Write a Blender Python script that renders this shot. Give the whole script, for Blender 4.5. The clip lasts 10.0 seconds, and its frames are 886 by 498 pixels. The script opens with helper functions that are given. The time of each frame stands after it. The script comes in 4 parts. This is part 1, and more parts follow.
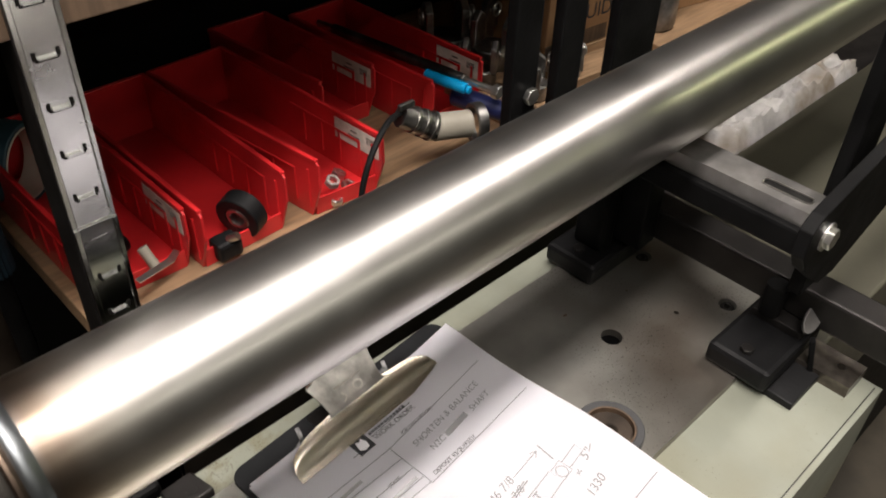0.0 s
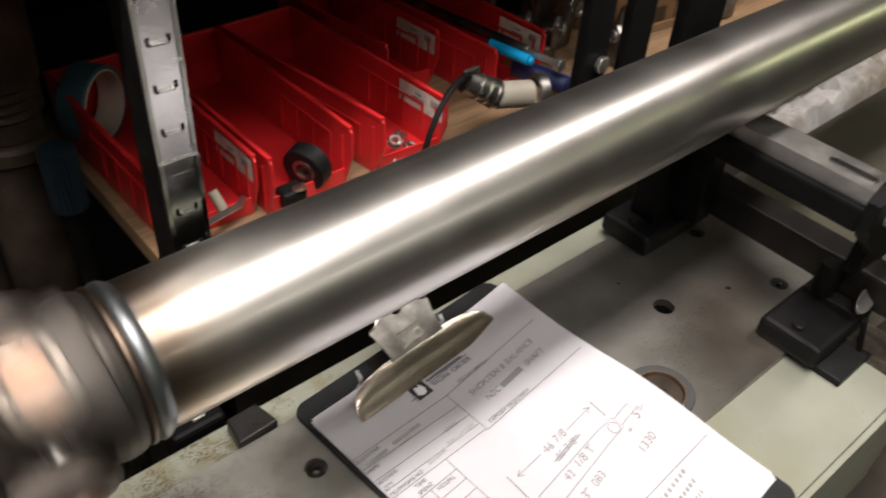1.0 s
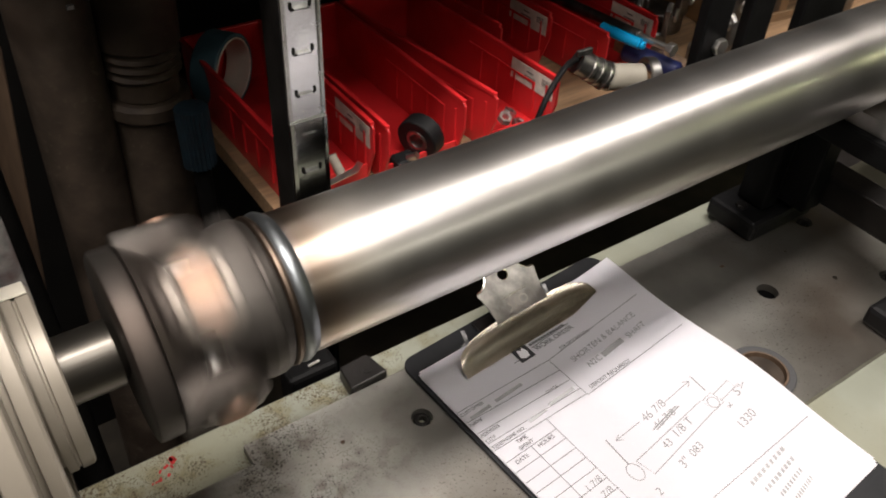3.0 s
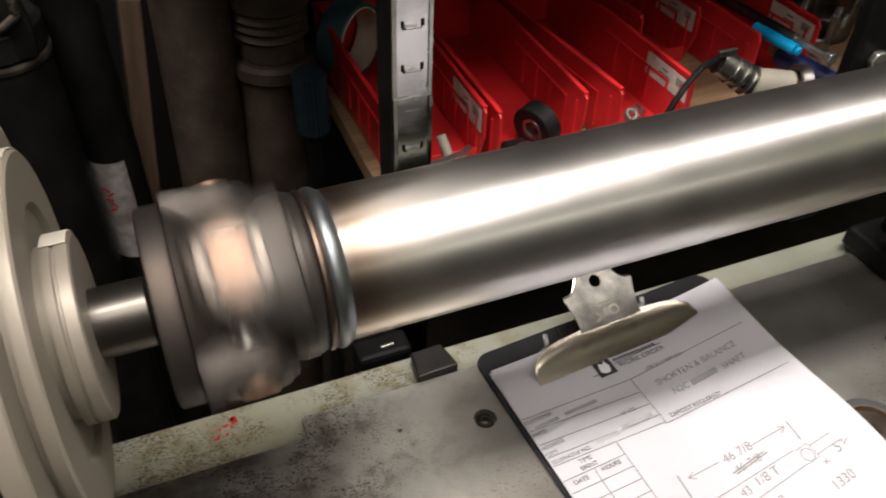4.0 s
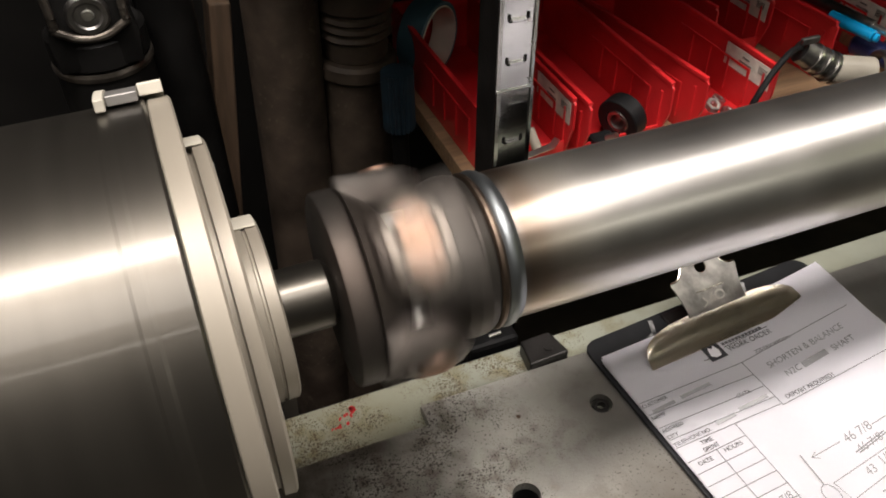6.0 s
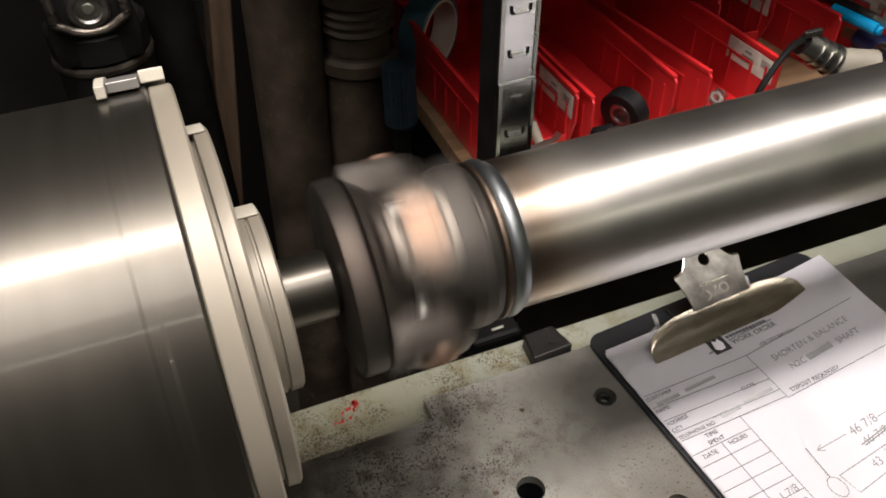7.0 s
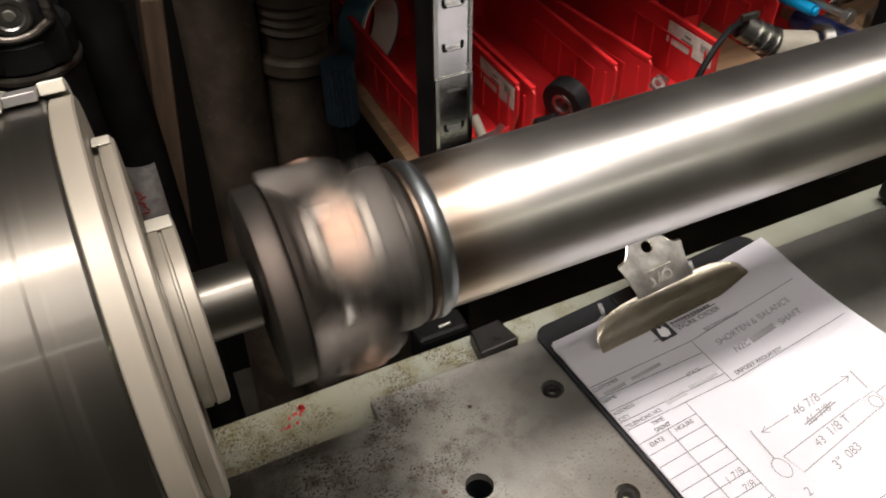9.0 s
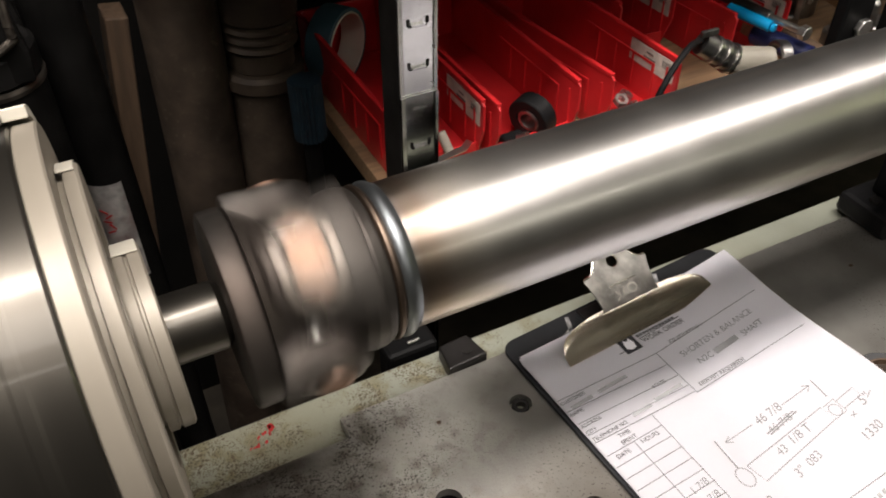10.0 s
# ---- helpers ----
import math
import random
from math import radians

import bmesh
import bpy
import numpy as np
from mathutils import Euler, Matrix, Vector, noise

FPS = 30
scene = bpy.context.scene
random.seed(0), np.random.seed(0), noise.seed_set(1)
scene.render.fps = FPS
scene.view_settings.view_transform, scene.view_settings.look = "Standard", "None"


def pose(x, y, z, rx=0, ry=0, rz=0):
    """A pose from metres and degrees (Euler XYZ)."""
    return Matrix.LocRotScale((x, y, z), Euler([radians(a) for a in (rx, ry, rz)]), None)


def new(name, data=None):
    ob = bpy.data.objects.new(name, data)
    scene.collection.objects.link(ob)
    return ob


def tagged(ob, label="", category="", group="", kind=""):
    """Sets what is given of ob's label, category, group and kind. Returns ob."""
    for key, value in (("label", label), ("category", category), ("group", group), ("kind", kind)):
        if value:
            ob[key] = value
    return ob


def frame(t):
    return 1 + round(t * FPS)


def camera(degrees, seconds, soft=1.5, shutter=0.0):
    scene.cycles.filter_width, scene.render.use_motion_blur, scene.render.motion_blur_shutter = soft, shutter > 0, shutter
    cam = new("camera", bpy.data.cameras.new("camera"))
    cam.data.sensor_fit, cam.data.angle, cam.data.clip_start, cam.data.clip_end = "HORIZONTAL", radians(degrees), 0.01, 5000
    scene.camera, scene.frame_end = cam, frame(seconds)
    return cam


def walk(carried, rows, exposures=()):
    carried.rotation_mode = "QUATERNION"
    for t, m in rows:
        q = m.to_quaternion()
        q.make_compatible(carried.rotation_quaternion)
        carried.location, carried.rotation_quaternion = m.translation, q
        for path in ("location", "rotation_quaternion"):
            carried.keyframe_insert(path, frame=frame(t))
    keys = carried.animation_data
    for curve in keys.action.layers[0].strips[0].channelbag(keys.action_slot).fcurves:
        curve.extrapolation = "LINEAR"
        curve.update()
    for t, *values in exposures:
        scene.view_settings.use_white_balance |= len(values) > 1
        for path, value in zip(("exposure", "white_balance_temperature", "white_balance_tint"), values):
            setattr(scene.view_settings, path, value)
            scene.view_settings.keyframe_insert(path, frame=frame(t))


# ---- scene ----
EXPOSURE = 0.17
cam = camera(56.17, 10.0, soft=1.8, shutter=0.6)
PATH = [
    (0.0, -0.1380, -0.2850, 0.5260, -44.917, -39.124, -1.814),
    (0.5, -0.1609, -0.2900, 0.5193, -45.230, -39.241, -3.826),
    (1.0, -0.1846, -0.2854, 0.5148, -43.002, -39.926, -4.159),
    (1.5, -0.2085, -0.2783, 0.5099, -40.385, -40.394, -3.670),
    (2.0, -0.2248, -0.2846, 0.5122, -38.206, -40.629, -3.184),
    (3.5, -0.2255, -0.2989, 0.5120, -31.781, -41.162, -2.710),
    (4.0, -0.1741, -0.2950, 0.5004, -22.785, -42.240, -1.547),
    (4.5, -0.2014, -0.3033, 0.5007, -21.521, -41.766, 0.579),
    (5.0, -0.2294, -0.2869, 0.4966, -23.676, -41.416, -0.691),
    (5.5, -0.2443, -0.2834, 0.4971, -21.419, -41.764, 0.468),
    (7.0, -0.2484, -0.2836, 0.4910, -21.208, -41.800, 0.899),
    (7.5, -0.2533, -0.2857, 0.4856, -21.367, -42.100, 0.490),
    (8.0, -0.2518, -0.2794, 0.4855, -21.486, -42.246, 1.145),
    (8.5, -0.2516, -0.2851, 0.4856, -22.218, -42.404, 1.796),
    (9.0, -0.2267, -0.2847, 0.4907, -24.100, -42.467, 1.387),
    (9.5, -0.2266, -0.2873, 0.4966, -25.224, -41.856, 0.936),
    (10.0, -0.2239, -0.2873, 0.4973, -26.696, -41.723, 0.338),
]
# x, y, z, yaw, pitch, lean to the right
walk(cam, [(t, pose(x, y, z, 0, 0, yaw) @ pose(0, 0, 0, 90 + pitch, 0, 0) @ pose(0, 0, 0, 0, 0, -lean)) for t, x, y, z, yaw, pitch, lean in PATH],
     exposures=((0.0, EXPOSURE), (10.0, EXPOSURE)))
AXIS = 0.2177           # height of the shaft's axis over the steel plate
FLOOR, CEIL = -0.85, 2.05

# ---- world and lights ----
world = bpy.data.worlds.new("world")
scene.world = world
world.use_nodes = True
wn = world.node_tree.nodes["Background"]
wn.inputs[0].default_value = (0.9, 0.95, 1.0, 1)
wn.inputs[1].default_value = 0.014


def lamp(name, x, y, z, sx, sy, watts, colour, tilt=0.0):
    data = bpy.data.lights.new(name, "AREA")
    data.shape, data.size, data.size_y, data.energy, data.color = "RECTANGLE", sx, sy, watts, colour
    ob = new(name, data)
    ob.matrix_world = pose(x, y, z, tilt, 0, 0)
    return ob


# a long row overhead, a second one nearer the aisle, a thinner row farther off, and a yellowish pair down the room
# the aisle row is unseen, added as fill for the shaft's shadow
FIXTURES = ((-0.35, -0.26, 1.7, 0.28, 58, (1.0, 0.922, 0.862)), (1.40, -0.26, 1.7, 0.28, 20, (1.0, 0.922, 0.862)), (-0.1, -0.95, 1.7, 0.6, 24, (1.0, 0.922, 0.862)), (1.6, -3.1, 2.6, 0.06, 16, (1.0, 0.96, 0.82)), (-1.1, -1.75, 2.4, 0.07, 6, (1.0, 0.93, 0.82)), (5.3, -2.35, 3.0, 0.07, 24, (0.95, 1.0, 0.55)))
for fx, fy, flen, fwid, fpow, fcol in FIXTURES:
    lamp("fluorescent_light", fx, fy, CEIL - 0.09, flen, fwid, fpow, fcol)


# ---- materials ----
def mat(name, base, rough=0.5, metal=0.0, var=0.15, scale=30.0, bump=0.0, fine=300.0, second=None, spots=None, coat=0.0, stretch=None, spec=0.5, coat_rough=0.12):
    """A surface with variation at two sizes: base, second (stain colour), spots (colour, size, amount), fine relief."""
    m = bpy.data.materials.new(name)
    m.use_nodes = True
    nt = m.node_tree
    b = nt.nodes["Principled BSDF"]
    b.inputs["Roughness"].default_value, b.inputs["Metallic"].default_value = rough, metal
    b.inputs["Coat Weight"].default_value, b.inputs["Coat Roughness"].default_value = coat, coat_rough
    b.inputs["Specular IOR Level"].default_value = spec
    tc = nt.nodes.new("ShaderNodeTexCoord")
    src = tc.outputs["Object"]
    if stretch:
        mp = nt.nodes.new("ShaderNodeMapping")
        mp.inputs["Scale"].default_value = stretch
        nt.links.new(src, mp.inputs["Vector"])
        src = mp.outputs["Vector"]

    def tex(sc, detail=4.0):
        n = nt.nodes.new("ShaderNodeTexNoise")
        n.inputs["Scale"].default_value, n.inputs["Detail"].default_value = sc, detail
        nt.links.new(src, n.inputs["Vector"])
        return n.outputs["Fac"]

    def ramp(fac, lo, hi):
        r = nt.nodes.new("ShaderNodeMapRange")
        r.inputs["From Min"].default_value, r.inputs["From Max"].default_value = lo, hi
        nt.links.new(fac, r.inputs["Value"])
        return r.outputs["Result"]

    def mix(fac, a, c):
        n = nt.nodes.new("ShaderNodeMix")
        n.data_type = "RGBA"
        nt.links.new(fac, n.inputs["Factor"])
        for sock, val in ((n.inputs["A"], a), (n.inputs["B"], c)):
            if isinstance(val, tuple):
                sock.default_value = (*val, 1)
            else:
                nt.links.new(val, sock)
        return n.outputs["Result"]

    dark = tuple(c * (1 - var) for c in base)
    light = tuple(min(1, c * (1 + var)) for c in base)
    col = mix(ramp(tex(scale), 0.35, 0.65), dark, light)
    if second:
        col = mix(ramp(tex(scale * 0.35, 6.0), 0.5, 0.72), col, second)
    if spots:
        colour, size, amount = spots
        both = nt.nodes.new("ShaderNodeMath")
        both.operation = "MULTIPLY"
        nt.links.new(ramp(tex(size, 3.0), 0.74 - amount, 0.80 - amount), both.inputs[0])
        nt.links.new(ramp(tex(9.0, 5.0), 0.46, 0.66), both.inputs[1])
        col = mix(both.outputs[0], col, colour)
    nt.links.new(col, b.inputs["Base Color"])
    rr = nt.nodes.new("ShaderNodeMapRange")
    rr.inputs["To Min"].default_value, rr.inputs["To Max"].default_value = max(0.02, rough * 0.8), min(1, rough * 1.25)
    nt.links.new(tex(scale * 2.3), rr.inputs["Value"])
    nt.links.new(rr.outputs["Result"], b.inputs["Roughness"])
    if bump:
        bp = nt.nodes.new("ShaderNodeBump")
        bp.inputs["Strength"].default_value, bp.inputs["Distance"].default_value = bump, 0.001
        nt.links.new(tex(fine), bp.inputs["Height"])
        nt.links.new(bp.outputs["Normal"], b.inputs["Normal"])
    return m


def tube_steel():
    """Satin steel with heat tint bands beside the weld."""
    m = mat("tube_steel", (0.53, 0.515, 0.49), 0.33, 1.0, 0.03, 14, 0.0, 900, stretch=(1.0, 0.12, 0.12), coat=0.30, coat_rough=0.07)
    nt = m.node_tree
    b = nt.nodes["Principled BSDF"]
    old = b.inputs["Base Color"].links[0].from_socket
    tc = nt.nodes.new("ShaderNodeTexCoord")
    sep = nt.nodes.new("ShaderNodeSeparateXYZ")
    nt.links.new(tc.outputs["Object"], sep.inputs["Vector"])
    mr = nt.nodes.new("ShaderNodeMapRange")
    mr.inputs["From Min"].default_value, mr.inputs["From Max"].default_value = -0.110, -0.045
    nt.links.new(sep.outputs["X"], mr.inputs["Value"])
    cr = nt.nodes.new("ShaderNodeValToRGB")
    stops = ((0.0, (0.36, 0.32, 0.30)), (0.08, (0.40, 0.32, 0.26)), (0.18, (0.52, 0.43, 0.36)), (0.32, (0.74, 0.67, 0.60)), (0.60, (0.94, 0.92, 0.89)), (1.0, (1, 1, 1)))
    el = cr.color_ramp.elements
    el[0].position, el[0].color = stops[0][0], (*stops[0][1], 1)
    el[1].position, el[1].color = stops[-1][0], (*stops[-1][1], 1)
    for pos, c in stops[1:-1]:
        el.new(pos).color = (*c, 1)
    nt.links.new(mr.outputs["Result"], cr.inputs["Fac"])
    mx = nt.nodes.new("ShaderNodeMix")
    mx.data_type, mx.blend_type = "RGBA", "MULTIPLY"
    mx.inputs["Factor"].default_value = 1
    nt.links.new(old, mx.inputs["A"])
    nt.links.new(cr.outputs["Color"], mx.inputs["B"])
    nt.links.new(mx.outputs["Result"], b.inputs["Base Color"])
    return m


def grime(m, colour, blot, dense=(0.0, -0.16), amount=1.0, dust=0.0, oil=0.0):
    """Pepper of small specks at two sizes, soft blots, a film of dust and a cloudy stain of oil and painted shade,
    denser towards the headstock.
    """
    nt = m.node_tree
    b = nt.nodes["Principled BSDF"]
    col = b.inputs["Base Color"].links[0].from_socket
    tc = nt.nodes.new("ShaderNodeTexCoord")
    src = tc.outputs["Object"]

    def put(kind, **values):
        n = nt.nodes.new(kind)
        for key, value in values.items():
            n.inputs[key].default_value = value
        return n

    def calc(op, a, c):
        n = nt.nodes.new("ShaderNodeMath")
        n.operation = op
        for k, v in enumerate((a, c)):
            if isinstance(v, float):
                n.inputs[k].default_value = v
            else:
                nt.links.new(v, n.inputs[k])
        return n.outputs[0]

    def span(value, lo, hi, a, c):
        n = put("ShaderNodeMapRange", **{"From Min": lo, "From Max": hi, "To Min": a, "To Max": c})
        nt.links.new(value, n.inputs["Value"])
        return n.outputs["Result"]

    def cloud(scale, detail):
        n = put("ShaderNodeTexNoise", Scale=scale, Detail=detail)
        nt.links.new(src, n.inputs["Vector"])
        return n.outputs["Fac"]

    def mix(fac, a, c):
        n = nt.nodes.new("ShaderNodeMix")
        n.data_type = "RGBA"
        nt.links.new(fac, n.inputs["Factor"])
        nt.links.new(a, n.inputs["A"])
        n.inputs["B"].default_value = (*c, 1)
        return n.outputs["Result"]

    sep = nt.nodes.new("ShaderNodeSeparateXYZ")
    nt.links.new(src, sep.inputs["Vector"])
    near = span(sep.outputs["X"], dense[0], dense[1], 0.03, 1.0)
    mask = calc("MULTIPLY", near, span(cloud(26.0, 6.0), 0.35, 0.54, 0.03, 1.0))
    col = mix(calc("MULTIPLY", calc("MULTIPLY", mask, span(cloud(75.0, 8.0), 0.48, 0.62, 0.0, 1.0)), 0.6 * amount), col, blot)
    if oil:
        # oil film and the shade below the hub, mixed into one dark tint
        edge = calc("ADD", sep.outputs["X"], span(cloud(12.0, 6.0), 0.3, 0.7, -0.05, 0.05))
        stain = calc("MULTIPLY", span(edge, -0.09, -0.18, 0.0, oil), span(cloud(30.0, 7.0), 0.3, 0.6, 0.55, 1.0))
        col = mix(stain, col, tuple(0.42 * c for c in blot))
    for scale, size in ((900.0, 0.62), (400.0, 0.46)):
        warp = put("ShaderNodeTexNoise", Scale=scale * 1.6, Detail=2.0)
        nt.links.new(src, warp.inputs["Vector"])
        bend = nt.nodes.new("ShaderNodeVectorMath")
        bend.operation = "MULTIPLY_ADD"
        nt.links.new(warp.outputs["Color"], bend.inputs[0])
        bend.inputs[1].default_value = (1.1 / scale, 1.1 / scale, 1.1 / scale)
        nt.links.new(src, bend.inputs[2])
        v = put("ShaderNodeTexVoronoi", Scale=scale)
        nt.links.new(bend.outputs[0], v.inputs["Vector"])
        rgb = nt.nodes.new("ShaderNodeSeparateColor")
        nt.links.new(v.outputs["Color"], rgb.inputs["Color"])
        limit = calc("MULTIPLY", calc("MULTIPLY", rgb.outputs["Red"], mask), size * amount)
        col = mix(span(calc("SUBTRACT", limit, v.outputs["Distance"]), -0.02, 0.10, 0.0, 0.9), col, colour)
    nt.links.new(col, b.inputs["Base Color"])
    if dust:
        nt.links.new(span(calc("MULTIPLY", near, span(cloud(14.0, 5.0), 0.25, 0.6, 0.45, 1.0)), 0.0, 1.0, b.inputs["Metallic"].default_value, b.inputs["Metallic"].default_value - dust), b.inputs["Metallic"])


TUBE = tube_steel()
WELD = mat("weld_steel", (0.19, 0.205, 0.215), 0.40, 1.0, 0.2, 60, 0.2, 400)
YOKE = mat("forged_steel", (0.056, 0.051, 0.046), 0.48, 0.85, 0.25, 40, 0.3, 500, second=(0.056, 0.044, 0.037))
SHOULDER = mat("heat_browned_steel", (0.105, 0.078, 0.060), 0.42, 1.0, 0.2, 60, 0.2, 400)
COPPER = mat("bronze_cap", (0.31, 0.195, 0.140), 0.42, 1.0, 0.15, 60, 0.1, 500)
DRUM = mat("turned_steel", (0.086, 0.079, 0.068), 0.34, 0.92, 0.08, 20, 0.0, 900, stretch=(3.0, 0.2, 0.2), coat=0.22, coat_rough=0.07)
FLANGE = mat("satin_flange_steel", (0.245, 0.218, 0.178), 0.44, 0.30, 0.08, 20, 0.05, 900, stretch=(3.0, 0.2, 0.2))
PALE = mat("pale_plated_steel", (0.50, 0.47, 0.40), 0.5, 0.2, 0.06, 30, 0.05, 400)
CREAM = mat("cream_green_paint", (0.230, 0.240, 0.195), 0.42, 0.0, 0.08, 14, 0.12, 250, second=(0.195, 0.185, 0.125), spots=((0.11, 0.085, 0.055), 480, 0.06))
# shade on the far bed top is put into this dark olive
BEDSHADE = mat("shaded_bed_paint", (0.070, 0.067, 0.050), 0.32, 0.0, 0.15, 9, 0.12, 250, second=(0.06, 0.055, 0.04))
PLATE = mat("worn_ground_steel", (0.375, 0.366, 0.335), 0.36, 0.88, 0.22, 11, 0.12, 500, second=(0.17, 0.145, 0.12), spots=((0.05, 0.040, 0.032), 520, 0.125))
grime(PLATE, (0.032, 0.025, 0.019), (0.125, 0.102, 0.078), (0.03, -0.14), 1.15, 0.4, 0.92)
grime(CREAM, (0.065, 0.045, 0.022), (0.14, 0.115, 0.050), (0.16, -0.06), 1.25)
BLACK = mat("black_paint", (0.005, 0.005, 0.0052), 0.45, 0.0, 0.3, 30, 0.2, 300, second=(0.010, 0.010, 0.010), spec=0.07)
RUBBER = mat("black_rubber", (0.007, 0.007, 0.0075), 0.45, 0.0, 0.2, 50, 0.2, 300, spec=0.2)
BARSTEEL = mat("dull_bar_steel", (0.27, 0.26, 0.25), 0.45, 0.8, 0.25, 30, 0.2, 300, second=(0.08, 0.08, 0.08))
DARKBAR = mat("blackened_steel", (0.024, 0.022, 0.021), 0.40, 0.6, 0.3, 30, 0.2, 300)
BOLT = mat("zinc_bolt", (0.62, 0.61, 0.58), 0.3, 1.0, 0.1, 80, 0.1, 500)
RED = mat("red_plastic", (0.54, 0.019, 0.022), 0.34, 0.0, 0.08, 25, 0.08, 200, coat=0.1)
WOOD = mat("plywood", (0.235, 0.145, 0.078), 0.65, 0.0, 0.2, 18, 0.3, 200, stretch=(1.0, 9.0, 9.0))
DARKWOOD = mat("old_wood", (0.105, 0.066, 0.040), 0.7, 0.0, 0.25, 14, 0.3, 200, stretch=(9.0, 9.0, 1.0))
CARD = mat("cardboard", (0.31, 0.175, 0.085), 0.8, 0.0, 0.1, 20, 0.2, 200)
GALV = mat("galvanised_steel", (0.70, 0.70, 0.69), 0.25, 1.0, 0.12, 30, 0.1, 300)
BRIGHTGALV = mat("smooth_galvanised_steel", (0.62, 0.62, 0.61), 0.11, 1.0, 0.12, 30, 0.05, 300)
PAPER = mat("white_paper", (0.83, 0.82, 0.86), 0.7, 0.0, 0.02, 10)
INK = mat("black_ink", (0.03, 0.03, 0.035), 0.6)
LINE = mat("grey_print", (0.13, 0.13, 0.14), 0.6)
NOTE = mat("soft_pencil", (0.38, 0.38, 0.39), 0.5)
PENCIL = mat("pencil", (0.27, 0.27, 0.28), 0.5)
BOARD = mat("black_board", (0.012, 0.0125, 0.014), 0.5, 0.0, 0.2, 30, 0.1, 300, spec=0.25)
CHROME = mat("nickel_plate", (0.80, 0.75, 0.64), 0.20, 1.0, 0.05, 9, 0.03, 60)
CLIPDULL = mat("worn_nickel", (0.55, 0.535, 0.495), 0.32, 1.0, 0.35, 60, 0.35, 90, second=(0.30, 0.28, 0.26))
STICKER = mat("grubby_sticker", (0.42, 0.40, 0.38), 0.6, 0.0, 0.25, 90, second=(0.22, 0.15, 0.14))
LABEL = mat("paper_label", (0.56, 0.51, 0.45), 0.6, 0.0, 0.2, 60, second=(0.30, 0.20, 0.15))
BARCODE = mat("label_ink", (0.17, 0.155, 0.14), 0.6)
RUST = mat("old_shaft_paint", (0.042, 0.031, 0.023), 0.6, 0.1, 0.5, 22, 0.3, 200, second=(0.014, 0.008, 0.005), spots=((0.075, 0.06, 0.045), 160, 0.14), spec=0.25)
GREASE = mat("oily_black_steel", (0.0065, 0.0062, 0.006), 0.42, 0.05, 0.3, 30, 0.3, 200, spec=0.12)
WORNSTEEL = mat("worn_dark_steel", (0.16, 0.14, 0.12), 0.34, 0.9, 0.4, 60, 0.3, 300, second=(0.05, 0.045, 0.04))
CAST = mat("machined_casting", (0.30, 0.29, 0.28), 0.36, 1.0, 0.35, 50, 0.3, 300, second=(0.12, 0.11, 0.10))
TAPEBLUE = mat("blue_tape", (0.045, 0.095, 0.13), 0.5, 0.0, 0.1, 40)
TAPEWHITE = mat("tape_core", (0.55, 0.52, 0.46), 0.7, 0.0, 0.1, 40)
WORNPAINT = mat("worn_white_paint", (0.22, 0.22, 0.22), 0.6, 0.0, 0.6, 220, second=(0.03, 0.03, 0.03))
TAPEDARK = mat("grey_tape", (0.05, 0.05, 0.052), 0.4, 0.0, 0.1, 40)
BRUSHBLUE = mat("blue_bristle", (0.003, 0.012, 0.020), 0.6, 0.0, 0.3, 90, 0.5, 400)
PENBLUE = mat("light_blue_plastic", (0.0, 0.27, 0.55), 0.35, 0.0, 0.04, 30)
NAVY = mat("navy_plastic", (0.01, 0.014, 0.06), 0.35, 0.0, 0.1, 30)
BEIGE = mat("beige_plastic", (0.31, 0.285, 0.235), 0.45, 0.0, 0.08, 40)
RAG = mat("white_rag", (0.66, 0.645, 0.63), 0.9, 0.0, 0.2, 40, 0.4, 300, second=(0.34, 0.27, 0.18))
REDINK = mat("red_paint", (0.34, 0.014, 0.014), 0.5, 0.0, 0.1, 60)
CONCRETE = mat("oily_concrete", (0.045, 0.037, 0.027), 0.7, 0.0, 0.35, 9, 0.3, 60, second=(0.022, 0.018, 0.013))
DARKPANEL = mat("dark_panel_paint", (0.014, 0.016, 0.013), 0.6, 0.0, 0.2, 3, 0.1, 80)
WALLP = mat("wall_paint", (0.58, 0.56, 0.52), 0.8, 0.0, 0.1, 3, 0.1, 80)
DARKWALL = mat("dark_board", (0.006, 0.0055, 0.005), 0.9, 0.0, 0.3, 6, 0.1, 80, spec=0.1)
CEILING = mat("ceiling_paint", (0.68, 0.67, 0.64), 0.8, 0.0, 0.05, 3)
WHITEHOUSE = mat("white_enamel", (0.75, 0.75, 0.73), 0.4, 0.0, 0.05, 10)


# ---- building helpers ----
def part(name, bm, material, parent=None, label="", smooth=False):
    me = bpy.data.meshes.new(name)
    if smooth:
        for f in bm.faces:
            f.smooth = True
    bm.to_mesh(me)
    bm.free()
    me.materials.append(material)
    if smooth:
        me.set_sharp_from_angle(angle=radians(35))
    ob = new(name, me)
    if parent:
        ob.parent = parent
    return tagged(ob, label)


def thing(name, label, category, at=(0, 0, 0), turn=(0, 0, 0), group="", kind=""):
    ob = new(name)
    ob.empty_display_size = 0.02
    ob.matrix_world = pose(*at, *turn)
    return tagged(ob, label, category, group, kind)


